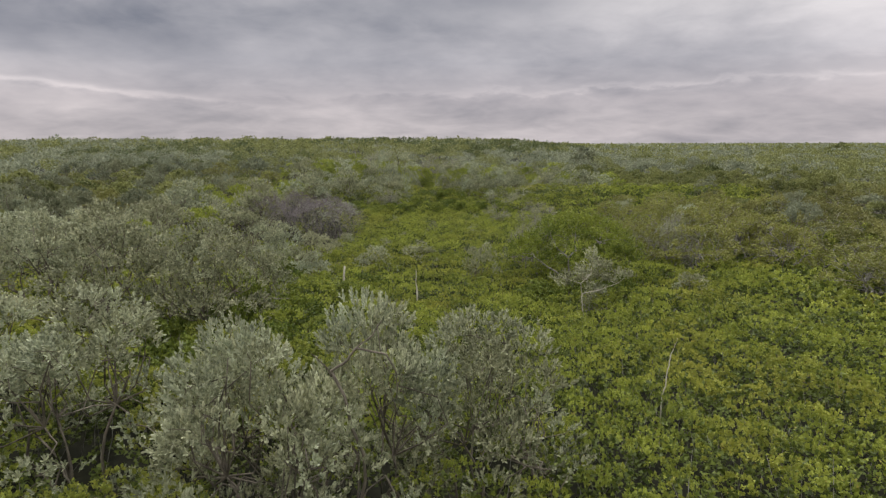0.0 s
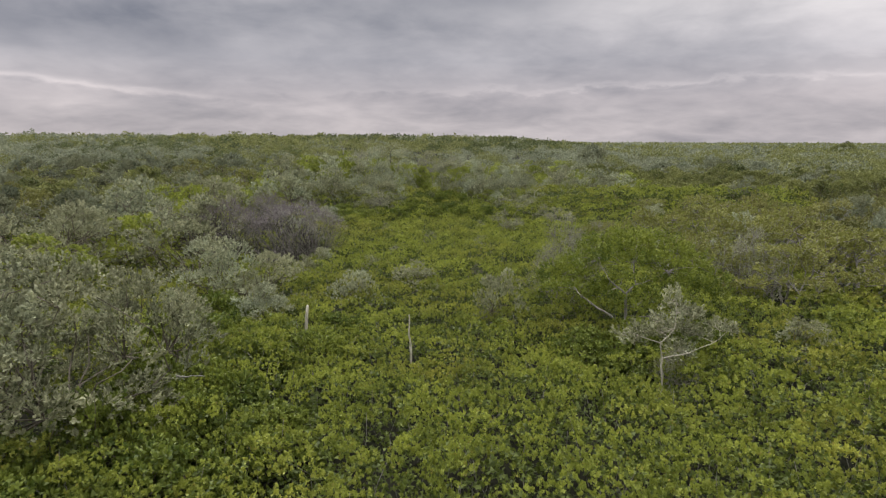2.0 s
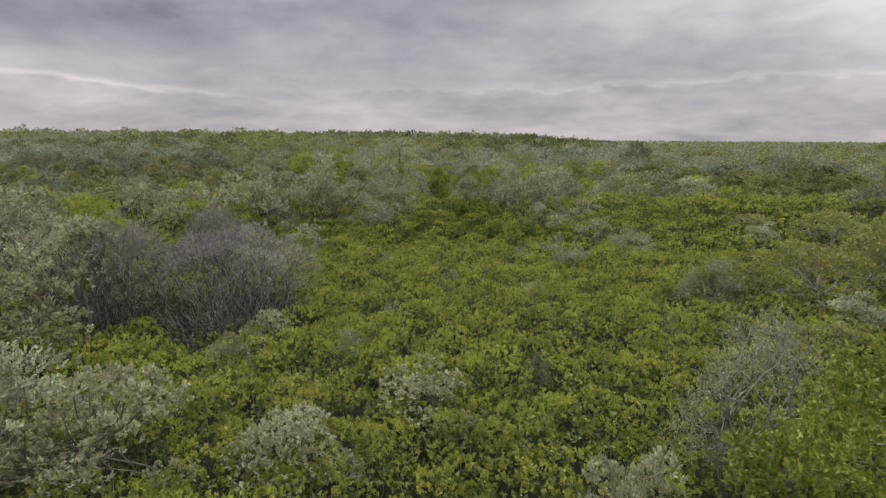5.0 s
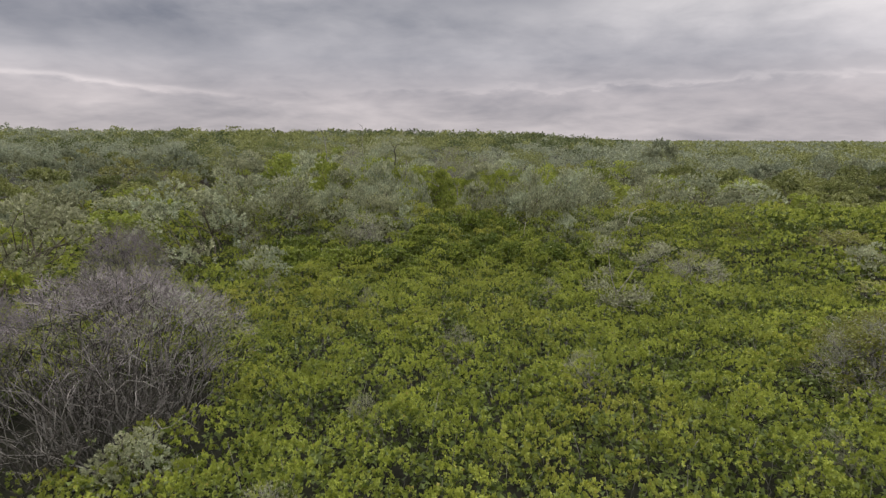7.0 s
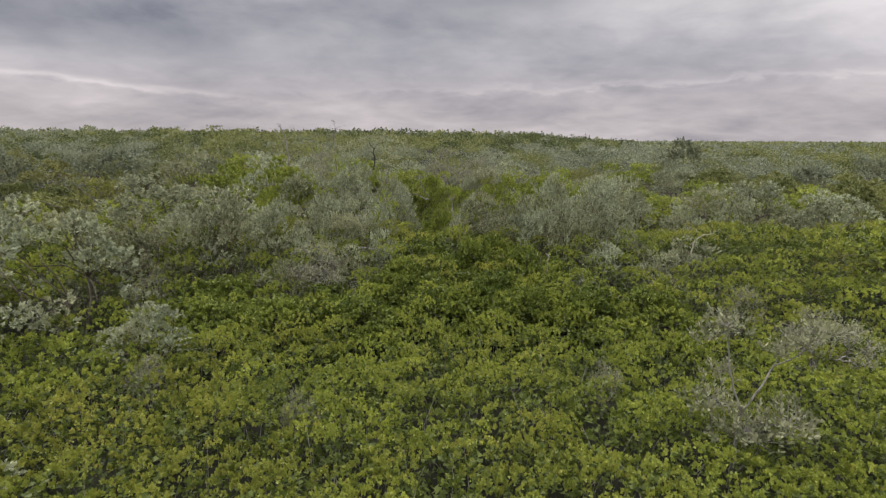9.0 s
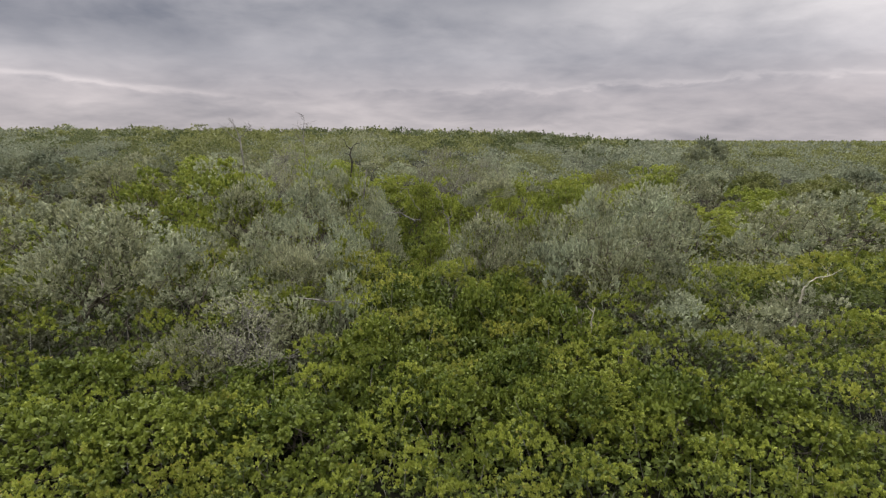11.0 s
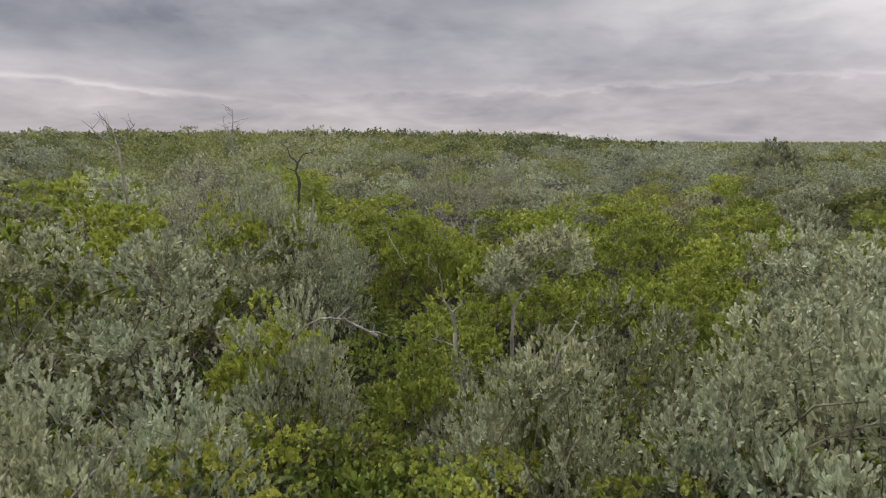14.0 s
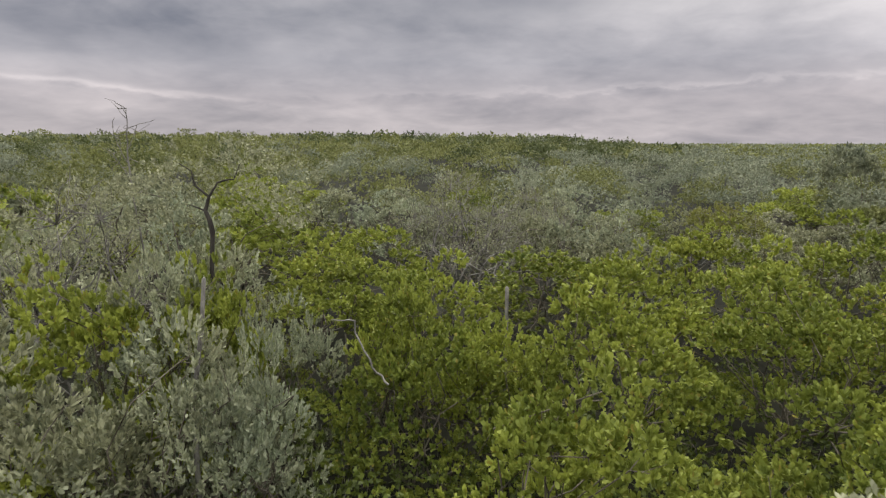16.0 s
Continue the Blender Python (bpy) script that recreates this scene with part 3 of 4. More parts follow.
GREEN_NEAR = [(0.3, 42.5, 1.1, 2.75), (1.9, 42.2, 1.1, 2.6), (3.4, 42.9, 1.2, 2.6), (-0.6, 41.8, 0.85, 2.1), (-1.0, 44.6, 1.1, 2.6), (0.9, 44.6, 1.2, 2.8), (2.9, 45.0, 1.2, 2.8),
              (2.3, 40.6, 1.0, 2.4), (0.05, 39.35, 0.5, 1.95), (-2.35, 39.8, 0.9, 2.5), (-6.0, 43.2, 1.6, 3.5), (-5.5, 40.5, 1.5, 3.25), (-4.3, 43.6, 1.1, 3.15), (-7.6, 41.6, 1.6, 3.3), (-1.3, 44.7, 0.8, 2.8), (-2.6, 46.9, 1.3, 2.75), (-1.2, 46.8, 1.2, 2.75), (-2.4, 49.4, 1.4, 2.7), (1.9, 46.9, 1.3, 2.85), (3.8, 47.4, 1.4, 2.85), (5.4, 46.0, 1.4, 2.75), (4.3, 50.2, 1.5, 2.75), (6.8, 49.6, 1.6, 3.0), (1.6, 34.8, 0.9, 1.1), (-3.1, 44.1, 0.75, 3.1), (-3.4, 44.5, 0.7, 3.1), (-0.2, 44.7, 0.8, 2.35), (-0.9, 39.6, 0.8, 2.2), (-0.5, 40.8, 1.0, 2.1)]
for row in GREEN_NEAR:
    plant("green_near", *row)
OLIVE_SET = [(6.4, 26.9, 1.0, 1.5), (8.2, 19.4, 1.4, 2.1), (8.6, 22.4, 1.6, 2.5), (6.6, 20.6, 1.2, 2.1), (10.8, 20.6, 1.6, 2.3), (7.6, 26.2, 1.3, 2.1), (5.7, 26.6, 1.0, 1.55), (11.2, 24.6, 1.6, 2.4), (10.2, 28.4, 1.5, 2.0), (10.6, 35.2, 1.3, 1.6), (12.5, 33.0, 1.5, 2.0), (9.2, 37.4, 1.2, 1.6)]
for row in OLIVE_SET:
    plant("olive", *row)
THICKET = [(-5.2, 25.2, 1.9, 2.1), (-7.3, 29.3, 1.0, 2.1), (-7.5, 24.8, 1.35, 2.25)]
for row in THICKET:
    plant("dead", *row, turn=0)
for row in [(3.7, 14.6, 0.5, 1.05), (5.4, 26.2, 0.8, 1.6), (-5.6, 45.7, 1.4, 3.8), (-2.2, 22.9, 0.45, 0.95), (2.8, 19.3, 0.9, 2.5), (-0.7, 50.5, 1.6, 3.75), (1.2, 53.6, 1.3, 3.2), (7.6, 19.9, 0.9, 2.3), (1.35, 26.3, 0.5, 0.95), (-0.5, 27.5, 0.35, 1.0), (-0.5, 39.8, 0.45, 1.95), (-3.2, 35.6, 1.2, 1.9),  (5.0, 34.2, 0.6, 1.3), (5.5, 32.4, 0.9, 1.35), (1.7, 31.4, 0.3, 0.85), (-4.9, 31.3, 0.4, 0.9), (-6.4, 34.3, 0.6, 1.35), (0.9, 22.3, 0.3, 0.8), (-1.7, 25.0, 0.28, 0.85), (3.7, 24.2, 0.35, 0.9), (4.4, 21.9, 0.4, 1.0), (-2.4, 30.2, 0.3, 0.9)]:
    plant("grey", *row)
plant("green", 14.2, 133.6, 1.6, 5.6)
plant("silver", 15.3, 63.5, 1.7, 4.1)
plant("green", 108, 160, 3.2, 5.0)


def scatter(seed, x0, x1, y0, y1, step, choose):
    """Fills a stretch with shrubs where none stands yet."""
    rng = R(seed)
    for gy in np.arange(y0, y1, step):
        for gx in np.arange(x0, x1, step):
            x, y = gx + rng.uniform(-0.5, 0.5) * step, gy + rng.uniform(-0.5, 0.5) * step
            pick, s, h = rng.uniform(), rng.uniform(0.8, 1.25), rng.uniform(-0.5, 0.35)
            row = choose(x, y, pick)
            if not row:
                continue
            kind, rad, top = row
            rad *= s
            if any((x - a) ** 2 + (y - b) ** 2 < (0.58 * (rad + c)) ** 2 for a, b, c in TAKEN):
                continue
            plant(kind, x, y, rad, top + h + float(land(x, y)))


def dry_side(x, y, pick):
    if not (5.0 + 2.0 * math.sin(y * 0.45) < x < 10.5 and 19 < y < 40):
        return None
    return ("olive", 0.95, 1.05) if pick < 0.42 else (("grey", 0.6, 1.05) if pick < 0.52 else (("silver", 0.7, 1.2) if pick < 0.64 else None))


def mixed(x, y, pick):
    patch = noise.noise((x * 0.09, y * 0.09, 4.0))
    clear = (-8.5 + 2.0 * math.sin(y * 0.3) < x < 9.5 + 0.2 * max(0, 18 - y)) and y < 36.5
    if clear or abs(x + 0.5) > 0.78 * y + 4 or abs(x) > 31 or y > 61:
        return None
    if x > 8 and y < 38:
        return ("olive", 1.4, 1.9) if pick < 0.6 + patch else (("green", 1.4, 1.6) if pick < 0.85 else ("grey", 1.3, 2.0) if pick < 0.93 else ("silver", 1.2, 1.9))
    lean = 0.50 + 0.9 * patch - 0.55 * (-1 < x < 24 and 42 < y < 54) - 0.6 * (-18 < x < -4.5 and 40 < y < 46)
    if pick < lean:
        return "silver", 1.5, 2.6
    if pick < 0.92:
        return "green", 1.5, 2.4
    return ("olive", 1.4, 2.4) if pick < 0.965 else ("grey", 1.4, 2.6)


scatter(8, 4, 11, 19, 40, 1.7, dry_side)
scatter(5, -46, 46, 2, 68, 2.1, mixed)


# ---------------------------------------------------------------- trees and dead wood of their own
def small_tree(name, label, x, y, limbs, lobes, leaf_mat, wood_mat, seed, twigs, per, length, width, both=True, category="tree", spread=0.7, sink=0.0, lobe_limbs=True, fine=140):
    """A tree from limbs (start, end, two radii) and crown lobes (middle, radius)."""
    rng = R(seed)
    wood, ends = [], []
    for a, b, r0, r1 in limbs:
        wood.append(limb(rng, a, b, r0 * 0.85, r1 * 0.85, 0.025, 8, 7)[0])
        ends.append((np.array(a), np.array(b)))
    c = np.array(lobes, float)
    w = c[:, 3] ** 2
    k = rng.choice(len(c), twigs, p=w / w.sum())
    d = rng.normal(0, 1, (twigs, 3))
    d[:, 2] = np.abs(d[:, 2]) - 0.3
    d = unit(d)
    p = c[k, :3] + d * c[k, 3:4] * rng.uniform(0.35, 1.05, (twigs, 1)) * np.array((1, 1, 0.75))
    tips = np.array([b for a, b in ends])
    for q in c[:, :3] if lobe_limbs else ():
        wood.append(limb(rng, tips[np.argmin(np.linalg.norm(tips - q, axis=1))], q, 0.008, 0.004, 0.12, 4, 4)[0])
    for i in rng.choice(twigs, min(twigs, fine), replace=False):
        wood.append(limb(rng, c[k[i], :3], p[i], 0.006, 0.003, 0.1, 3, 3)[0])
    ob = thing(name, label, category)
    ob.location = (x, y, -sink)
    part("trunk", mesh("trunk", *join(wood), wood_mat), ob)
    up = unit(d * 0.5 + np.array((0, 0, 0.6)) + rng.normal(0, 0.25, (twigs, 3)))
    part("crown", mesh("crown", *foliage(rng, p, up, per, length, width, 0.13, spread, both, d), leaf_mat), ob)
    TAKEN.append((x, y, 0.3))
    return ob


# the pale-stemmed sapling in the clearing
small_tree("silver_sapling", "small silver-leaved tree with a pale forked stem among low shrubs", 3.4, 14.3,
           [((-0.12, -0.15, -0.1), (-0.15, -0.12, 0.99), 0.020, 0.016), ((-0.15, -0.12, 0.99), (-0.19, -0.1, 1.23), 0.013, 0.010), ((-0.19, -0.1, 1.23), (0.06, 0.0, 1.42), 0.010, 0.006), ((0.06, 0.0, 1.42), (0.2, 0.3, 1.75), 0.009, 0.006),
            ((-0.15, -0.12, 0.99), (0.26, -0.1, 1.06), 0.012, 0.009), ((0.26, -0.1, 1.06), (0.69, 0.0, 1.20), 0.009, 0.006), ((0.69, 0.0, 1.20), (0.95, 0.1, 1.36), 0.008, 0.005), ((-0.19, -0.1, 1.23), (-0.5, 0.05, 1.3), 0.009, 0.005)],
           [(0.15, 0.2, 1.62, 0.26), (0.25, 0.5, 1.86, 0.14), (-0.1, 0.15, 1.5, 0.2), (-0.45, 0.1, 1.36, 0.18), (-0.75, 0.1, 1.30, 0.14), (0.45, 0.25, 1.55, 0.22), (0.75, 0.1, 1.42, 0.18), (1.0, 0.1, 1.38, 0.16), (0.35, 0.4, 1.3, 0.26), (0.0, 0.45, 1.2, 0.26), (0.6, 0.35, 1.2, 0.22), (-0.45, 0.3, 1.12, 0.2), (0.15, 0.35, 1.75, 0.18), (0.25, 0.3, 0.95, 0.3)],
           SILVER, PALE_WOOD, 201, 560, 8, 0.054, 0.025, spread=0.6)
# a sparse sapling in the middle of the clearing
small_tree("grey_sapling", "sparse grey sapling with bare stems and silver leaf tufts", 2.65, 29.6,
           [((0, 0, -0.1), (0.06, 0, 0.95), 0.024, 0.018), ((0.06, 0, 0.95), (-0.12, 0.1, 1.85), 0.014, 0.008), ((0.06, 0, 0.95), (0.45, 0.15, 1.45), 0.015, 0.011), ((0.45, 0.15, 1.45), (1.0, 0.3, 1.7), 0.01, 0.006),
            ((0, 0, 0.1), (-0.35, -0.1, 1.1), 0.012, 0.006), ((0, 0, 0.1), (0.4, -0.3, 1.0), 0.012, 0.006), ((0.05, 0, 0.5), (-0.1, 0.3, 1.3), 0.01, 0.005)],
           [(-0.14, 0.1, 1.92, 0.26), (-0.3, 0.15, 1.75, 0.2), (0.5, 0.15, 1.6, 0.2), (1.05, 0.3, 1.78, 0.26), (0.85, 0.3, 1.65, 0.2), (-0.35, -0.1, 1.1, 0.3), (0.4, -0.3, 0.95, 0.35), (0.0, -0.2, 0.8, 0.4), (-0.1, 0.3, 1.3, 0.22)],
           SILVER_GREY, DEAD_WOOD, 205, 360, 7, 0.058, 0.026)
# the spreading green tree with its open forks
small_tree("green_tree", "spreading green tree with pale grey forked trunk and fallen limb", 3.9, 17.3,
           [((-0.44, -0.78, -0.1), (-0.45, -0.76, 0.9), 0.040, 0.034), ((-0.45, -0.76, 0.9), (-0.48, -0.76, 1.38), 0.034, 0.028), ((-0.48, -0.76, 1.38), (-0.62, -0.74, 1.5), 0.024, 0.018), ((-0.62, -0.74, 1.5), (-0.80, -0.70, 1.66), 0.018, 0.012),
            ((-0.48, -0.76, 1.38), (-0.27, -0.70, 1.56), 0.024, 0.018), ((-0.27, -0.70, 1.56), (0.02, -0.55, 1.60), 0.018, 0.013), ((0.02, -0.55, 1.60), (0.42, -0.45, 1.76), 0.013, 0.008), ((-0.27, -0.70, 1.56), (-0.2, -0.3, 1.9), 0.015, 0.009),
            ((-0.80, -0.70, 1.66), (-0.9, -0.2, 1.95), 0.012, 0.007), ((-0.78, -0.96, 0.98), (-1.1, -1.0, 1.18), 0.026, 0.020), ((-1.1, -1.0, 1.18), (-1.42, -1.0, 1.42), 0.020, 0.010),
            ((-0.44, -0.9, 0.98), (0.15, -1.0, 1.04), 0.018, 0.009), ((-0.46, -0.78, 1.15), (-0.2, -0.8, 1.22), 0.010, 0.005), ((-0.62, -0.74, 1.5), (-0.85, -0.85, 1.46), 0.010, 0.005)],
           [(-0.05 + 1.85 * q * math.cos(i * 2.4), 0.35 + 1.35 * q * math.sin(i * 2.4), 2.2 - 1.0 * q ** 2.2 + 0.16 * math.sin(i * 7.3), 0.24 + 0.12 * abs(math.sin(i * 3.7)))
            for i, q in ((i, math.sqrt((i + 0.5) / 52)) for i in range(52))]
           + [(-1.9 + 0.36 * i, -0.45 - 0.2 * math.sin(i * 1.3), 1.42 + 0.14 * math.sin(i * 2.1), 0.26) for i in range(4)]
           + [(0.55 + 0.3 * i, -0.6 - 0.1 * math.sin(i * 1.9), 1.55 + 0.1 * math.sin(i * 2.7), 0.27) for i in range(4)],
           YELLOW_GREEN, DEAD_WOOD, 202, 2700, 11, 0.066, 0.04, False, spread=0.7)
# a slim stem with a small silver crown
small_tree("silver_tree", "slim silver-leaved tree with a straight pale grey stem", 0.1, 39.8,
           [((0, 0, -0.1), (-0.03, 0, 2.4), 0.028, 0.020), ((-0.03, 0, 2.4), (-0.12, 0, 2.6), 0.012, 0.008), ((-0.03, 0, 2.4), (0.2, 0.15, 2.7), 0.013, 0.008)],
           [(-0.05, 0.1, 2.8, 0.26), (0.2, 0.25, 2.9, 0.26), (0.48, 0.35, 2.95, 0.26), (0.62, 0.3, 2.75, 0.2), (-0.2, 0.05, 2.6, 0.2), (0.05, 0.2, 2.62, 0.2)],
           SILVER, DEAD_WOOD, 203, 560, 12, 0.043, 0.017)
# the dark-stemmed tree that rises over the thicket
small_tree("silver_tree", "tall silver-leaved tree with dark crooked trunk above the thicket", -3.38, 44.75,
           [((0, 0, -0.1), (0.05, 0, 3.05), 0.030, 0.028), ((0.05, 0, 3.05), (-0.01, 0, 3.3), 0.034, 0.026), ((-0.01, 0, 3.3), (0.03, 0.02, 3.45), 0.026, 0.02), ((0.03, 0.02, 3.45), (-0.1, 0.02, 3.56), 0.018, 0.013), ((-0.1, 0.02, 3.56), (-0.15, 0.05, 3.72), 0.013, 0.009), ((-0.15, 0.05, 3.72), (-0.3, 0.08, 3.8), 0.009, 0.005),
            ((0.03, 0.02, 3.45), (0.12, 0.05, 3.6), 0.016, 0.012), ((0.12, 0.05, 3.6), (0.28, 0.1, 3.63), 0.012, 0.008), ((0.28, 0.1, 3.63), (0.34, 0.15, 3.8), 0.008, 0.005), ((-0.01, 0, 3.3), (-0.2, 0.05, 3.36), 0.012, 0.007)],
           [(-0.5, 0.7, 3.65, 0.36), (0.15, 0.6, 3.85, 0.32), (0.6, 0.5, 3.75, 0.32), (-1.0, 0.8, 3.45, 0.42), (-1.5, 0.9, 3.3, 0.4), (1.0, 0.7, 3.5, 0.36), (-0.2, 0.9, 3.4, 0.45), (0.5, 0.9, 3.3, 0.45), (-0.8, 0.6, 3.1, 0.4),
            (0.8, 0.5, 3.1, 0.36), (0.4, 0.2, 3.95, 0.2), (0.75, 0.2, 3.92, 0.18), (-0.35, 0.1, 3.95, 0.14), (0.1, 1.0, 3.7, 0.4)],
           SILVER_GREY, DARK_BARK, 204, 420, 9, 0.065, 0.030, False, sink=-0.16, lobe_limbs=False, fine=0)


def dead_wood(name, label, x, y, limbs, mat, seed, category, twigs=0, wander=0.05, names=()):
    """Bare wood from limbs (start, end, two radii), each a part."""
    rng = R(seed)
    ob = thing(name, label, category)
    ob.location = (x, y, 0)
    for i, (a, b, r0, r1) in enumerate(limbs):
        tv, path = limb(rng, a, b, r0, r1, wander, 9, 8 if r0 > 0.02 else 6)
        v, f = tv
        v = v + rng.normal(0, r1 * 0.10, v.shape)
        part(names[i] if i < len(names) else ("trunk" if i == 0 else "branch"), mesh("limb", v, f, mat), ob)
    if twigs:
        parts = []
        for i in range(twigs):
            a, b, r0, r1 = limbs[rng.randint(0, len(limbs))]
            s = rng.uniform(0.35, 1)
            q = np.array(a) + (np.array(b) - np.array(a)) * s
            parts.append(limb(rng, q, q + rng.normal(0, 1, 3) * np.array((0.13, 0.13, 0.10)) + np.array((0, 0, 0.10)), 0.006, 0.002, 0.12, 4, 3)[0])
        tagged(part("twig_spray", mesh("twig_spray", *join(parts), mat), ob), kind="stuff")
    return ob


dead_wood("wooden_post", "bleached weathered wooden post leaning above low shrubs", -2.80, 16.5, [((-0.09, -0.1, -0.15), (0.05, 0, 1.15), 0.036, 0.028)], PALE_WOOD, 301, "post", wander=0.012)
dead_wood("dead_stick", "thin pale dead stick upright among low shrubs", -0.74, 15.5, [((0.03, 0, -0.1), (0.02, 0, 0.7), 0.026, 0.02), ((0.02, 0, 0.7), (0.0, 0, 1.28), 0.02, 0.01)], PALE_WOOD, 302, "stick", wander=0.03)
dead_wood("dead_stick", "thin curved pale dead twig rising from low shrubs", 3.2, 8.8, [((-0.06, -0.05, -0.1), (-0.03, 0, 1.2), 0.012, 0.009), ((-0.03, 0, 1.2), (0.03, 0.05, 1.48), 0.009, 0.007), ((0.03, 0.05, 1.48), (0.13, 0.1, 1.72), 0.006, 0.003)], PALE_WOOD, 303, "stick", wander=0.03)
dead_wood("dead_snag", "grey crooked dead snag with broken branches", -0.53, 40.2,
          [((0, 0, -0.1), (0.03, 0, 2.0), 0.028, 0.022), ((0.03, 0, 2.0), (0.0, 0, 2.22), 0.02, 0.015), ((0.0, 0, 2.22), (-0.1, 0.02, 2.36), 0.013, 0.009), ((-0.1, 0.02, 2.36), (-0.17, 0.05, 2.68), 0.009, 0.004), ((0.0, 0, 2.22), (0.09, 0, 2.3), 0.013, 0.008), ((0.09, 0, 2.3), (0.06, 0, 2.4), 0.008, 0.005),
           ((0.02, 0, 1.85), (-0.22, -0.05, 1.95), 0.011, 0.006)], DEAD_WOOD, 304, "snag", 14, 0.04)
dead_wood("dead_branch", "bent pale dead branch sticking out of shrubs", -1.62, 43.78, [((0.31, -0.1, 2.0), (0.0, 0, 2.45), 0.010, 0.009), ((0.0, 0, 2.45), (0.0, 0, 2.575), 0.009, 0.008), ((0.0, 0, 2.575), (-0.22, 0, 2.58), 0.008, 0.005)], DEAD_WOOD, 305, "branch", names=("branch", "branch"))
dead_wood("dead_branch", "thin grey dead branch leaning between silver shrubs", -2.85, 37.4, [((-0.2, -0.3, 1.5), (0.1, 0.15, 1.95), 0.010, 0.008), ((0.1, 0.15, 1.95), (0.3, 0.4, 2.2), 0.008, 0.004)], DEAD_WOOD, 306, "branch", 8, 0.06, names=("branch",))
dead_wood("dead_branch", "broken grey dead branch beside silver shrubs", 0.35, 39.3, [((0, 0, 1.4), (0.1, 0, 2.2), 0.013, 0.011), ((0.1, 0, 2.2), (0.36, 0.1, 2.68), 0.011, 0.005), ((0.1, 0, 2.2), (0.28, -0.1, 2.25), 0.007, 0.004)], DEAD_WOOD, 307, "branch", 12, names=("branch",))
dead_wood("dead_snag", "thin bare dead snag rising above the thicket", -5.15, 46.3, [((0, 0, -0.1), (0.05, 0, 4.0), 0.024, 0.011), ((0.05, 0, 4.0), (0.09, 0, 4.62), 0.010, 0.004), ((0.05, 0, 3.9), (-0.12, 0, 4.4), 0.007, 0.003), ((0.07, 0, 4.1), (0.22, 0, 4.42), 0.007, 0.003), ((0.06, 0, 3.7), (-0.2, 0, 4.1), 0.007, 0.003)], DEAD_WOOD, 308, "snag", 34, 0.03)
dead_wood("dead_snag", "leaning bare dead snag rising above the thicket", -6.5, 44.6, [((0.1, 0, -0.1), (0.0, 0, 3.9), 0.035, 0.02), ((0.0, 0, 3.9), (-0.28, 0, 4.5), 0.018, 0.005), ((0.0, 0, 3.8), (-0.6, 0, 4.35), 0.014, 0.004), ((0.0, 0, 3.9), (0.35, 0, 4.3), 0.012, 0.004)], DEAD_WOOD, 309, "snag", 26, 0.03)
dead_wood("dead_stub", "upright grey dead trunk stub among green shrubs", -0.15, 45.3, [((0, 0, -0.1), (0.02, 0, 2.52), 0.03, 0.02)], DEAD_WOOD, 310, "snag", wander=0.015)
dead_wood("dead_stub", "upright pale dead trunk stub within a silver shrub", -2.7, 43.1, [((0, 0, -0.1), (0.02, 0, 3.12), 0.03, 0.016)], DEAD_WOOD, 311, "snag", wander=0.015)
dead_wood("dead_branch", "thin pale dead branch lying on low shrubs", -3.8, 12.95, [((-0.35, 0.05, 1.2), (0.12, 0.0, 1.22), 0.016, 0.012), ((0.12, 0.0, 1.22), (0.45, 0.05, 1.2), 0.012, 0.006)], DEAD_WOOD, 312, "branch", names=("branch",))
dead_wood("dead_branch", "forked pale dead branch at the thicket's edge", -5.75, 36.3, [((-0.55, 0.1, 1.1), (-0.15, 0, 1.5), 0.030, 0.026), ((-0.15, 0, 1.5), (0.03, 0, 1.75), 0.026, 0.020), ((0.03, 0, 1.75), (0.10, 0, 2.15), 0.020, 0.008)], PALE_WOOD, 313, "branch", 6, names=("branch",))
dead_wood("dead_branch", "forked grey dead twigs in low shrubs", 1.5, 36.0, [((0, 0, 0.4), (0.12, 0, 1.5), 0.018, 0.008), ((0.05, 0, 0.9), (-0.15, 0, 1.5), 0.012, 0.005)], PALE_WOOD, 314, "branch", 14, names=("branch",))

dead_wood("dead_branch", "arched pale dead limb under silver leaves", -1.6, 39.1, [((-0.35, 0, 2.30), (-0.05, 0, 2.49), 0.005, 0.008), ((-0.05, 0, 2.49), (0.15, 0, 2.49), 0.008, 0.010), ((0.15, 0, 2.49), (0.42, 0.05, 2.32), 0.010, 0.014)], DEAD_WOOD, 315, "branch", 8, names=("branch",))
dead_wood("dead_branch", "straight pale dead limb lying across shrubs", -2.2, 36.0, [((-0.5, 0, 1.62), (0.45, 0, 1.53), 0.011, 0.006)], DEAD_WOOD, 316, "branch", 6, 0.02, names=("branch",))
dead_wood("dead_snag", "leaning bleached dead trunk at the thicket's edge", 4.85, 36.55, [((-0.05, 0, -0.1), (0.0, 0, 0.95), 0.034, 0.028), ((0.0, 0, 0.95), (0.13, 0.05, 1.62), 0.028, 0.018), ((0.13, 0.05, 1.62), (0.55, 0.1, 1.85), 0.016, 0.006)], PALE_WOOD, 317, "snag", 8)


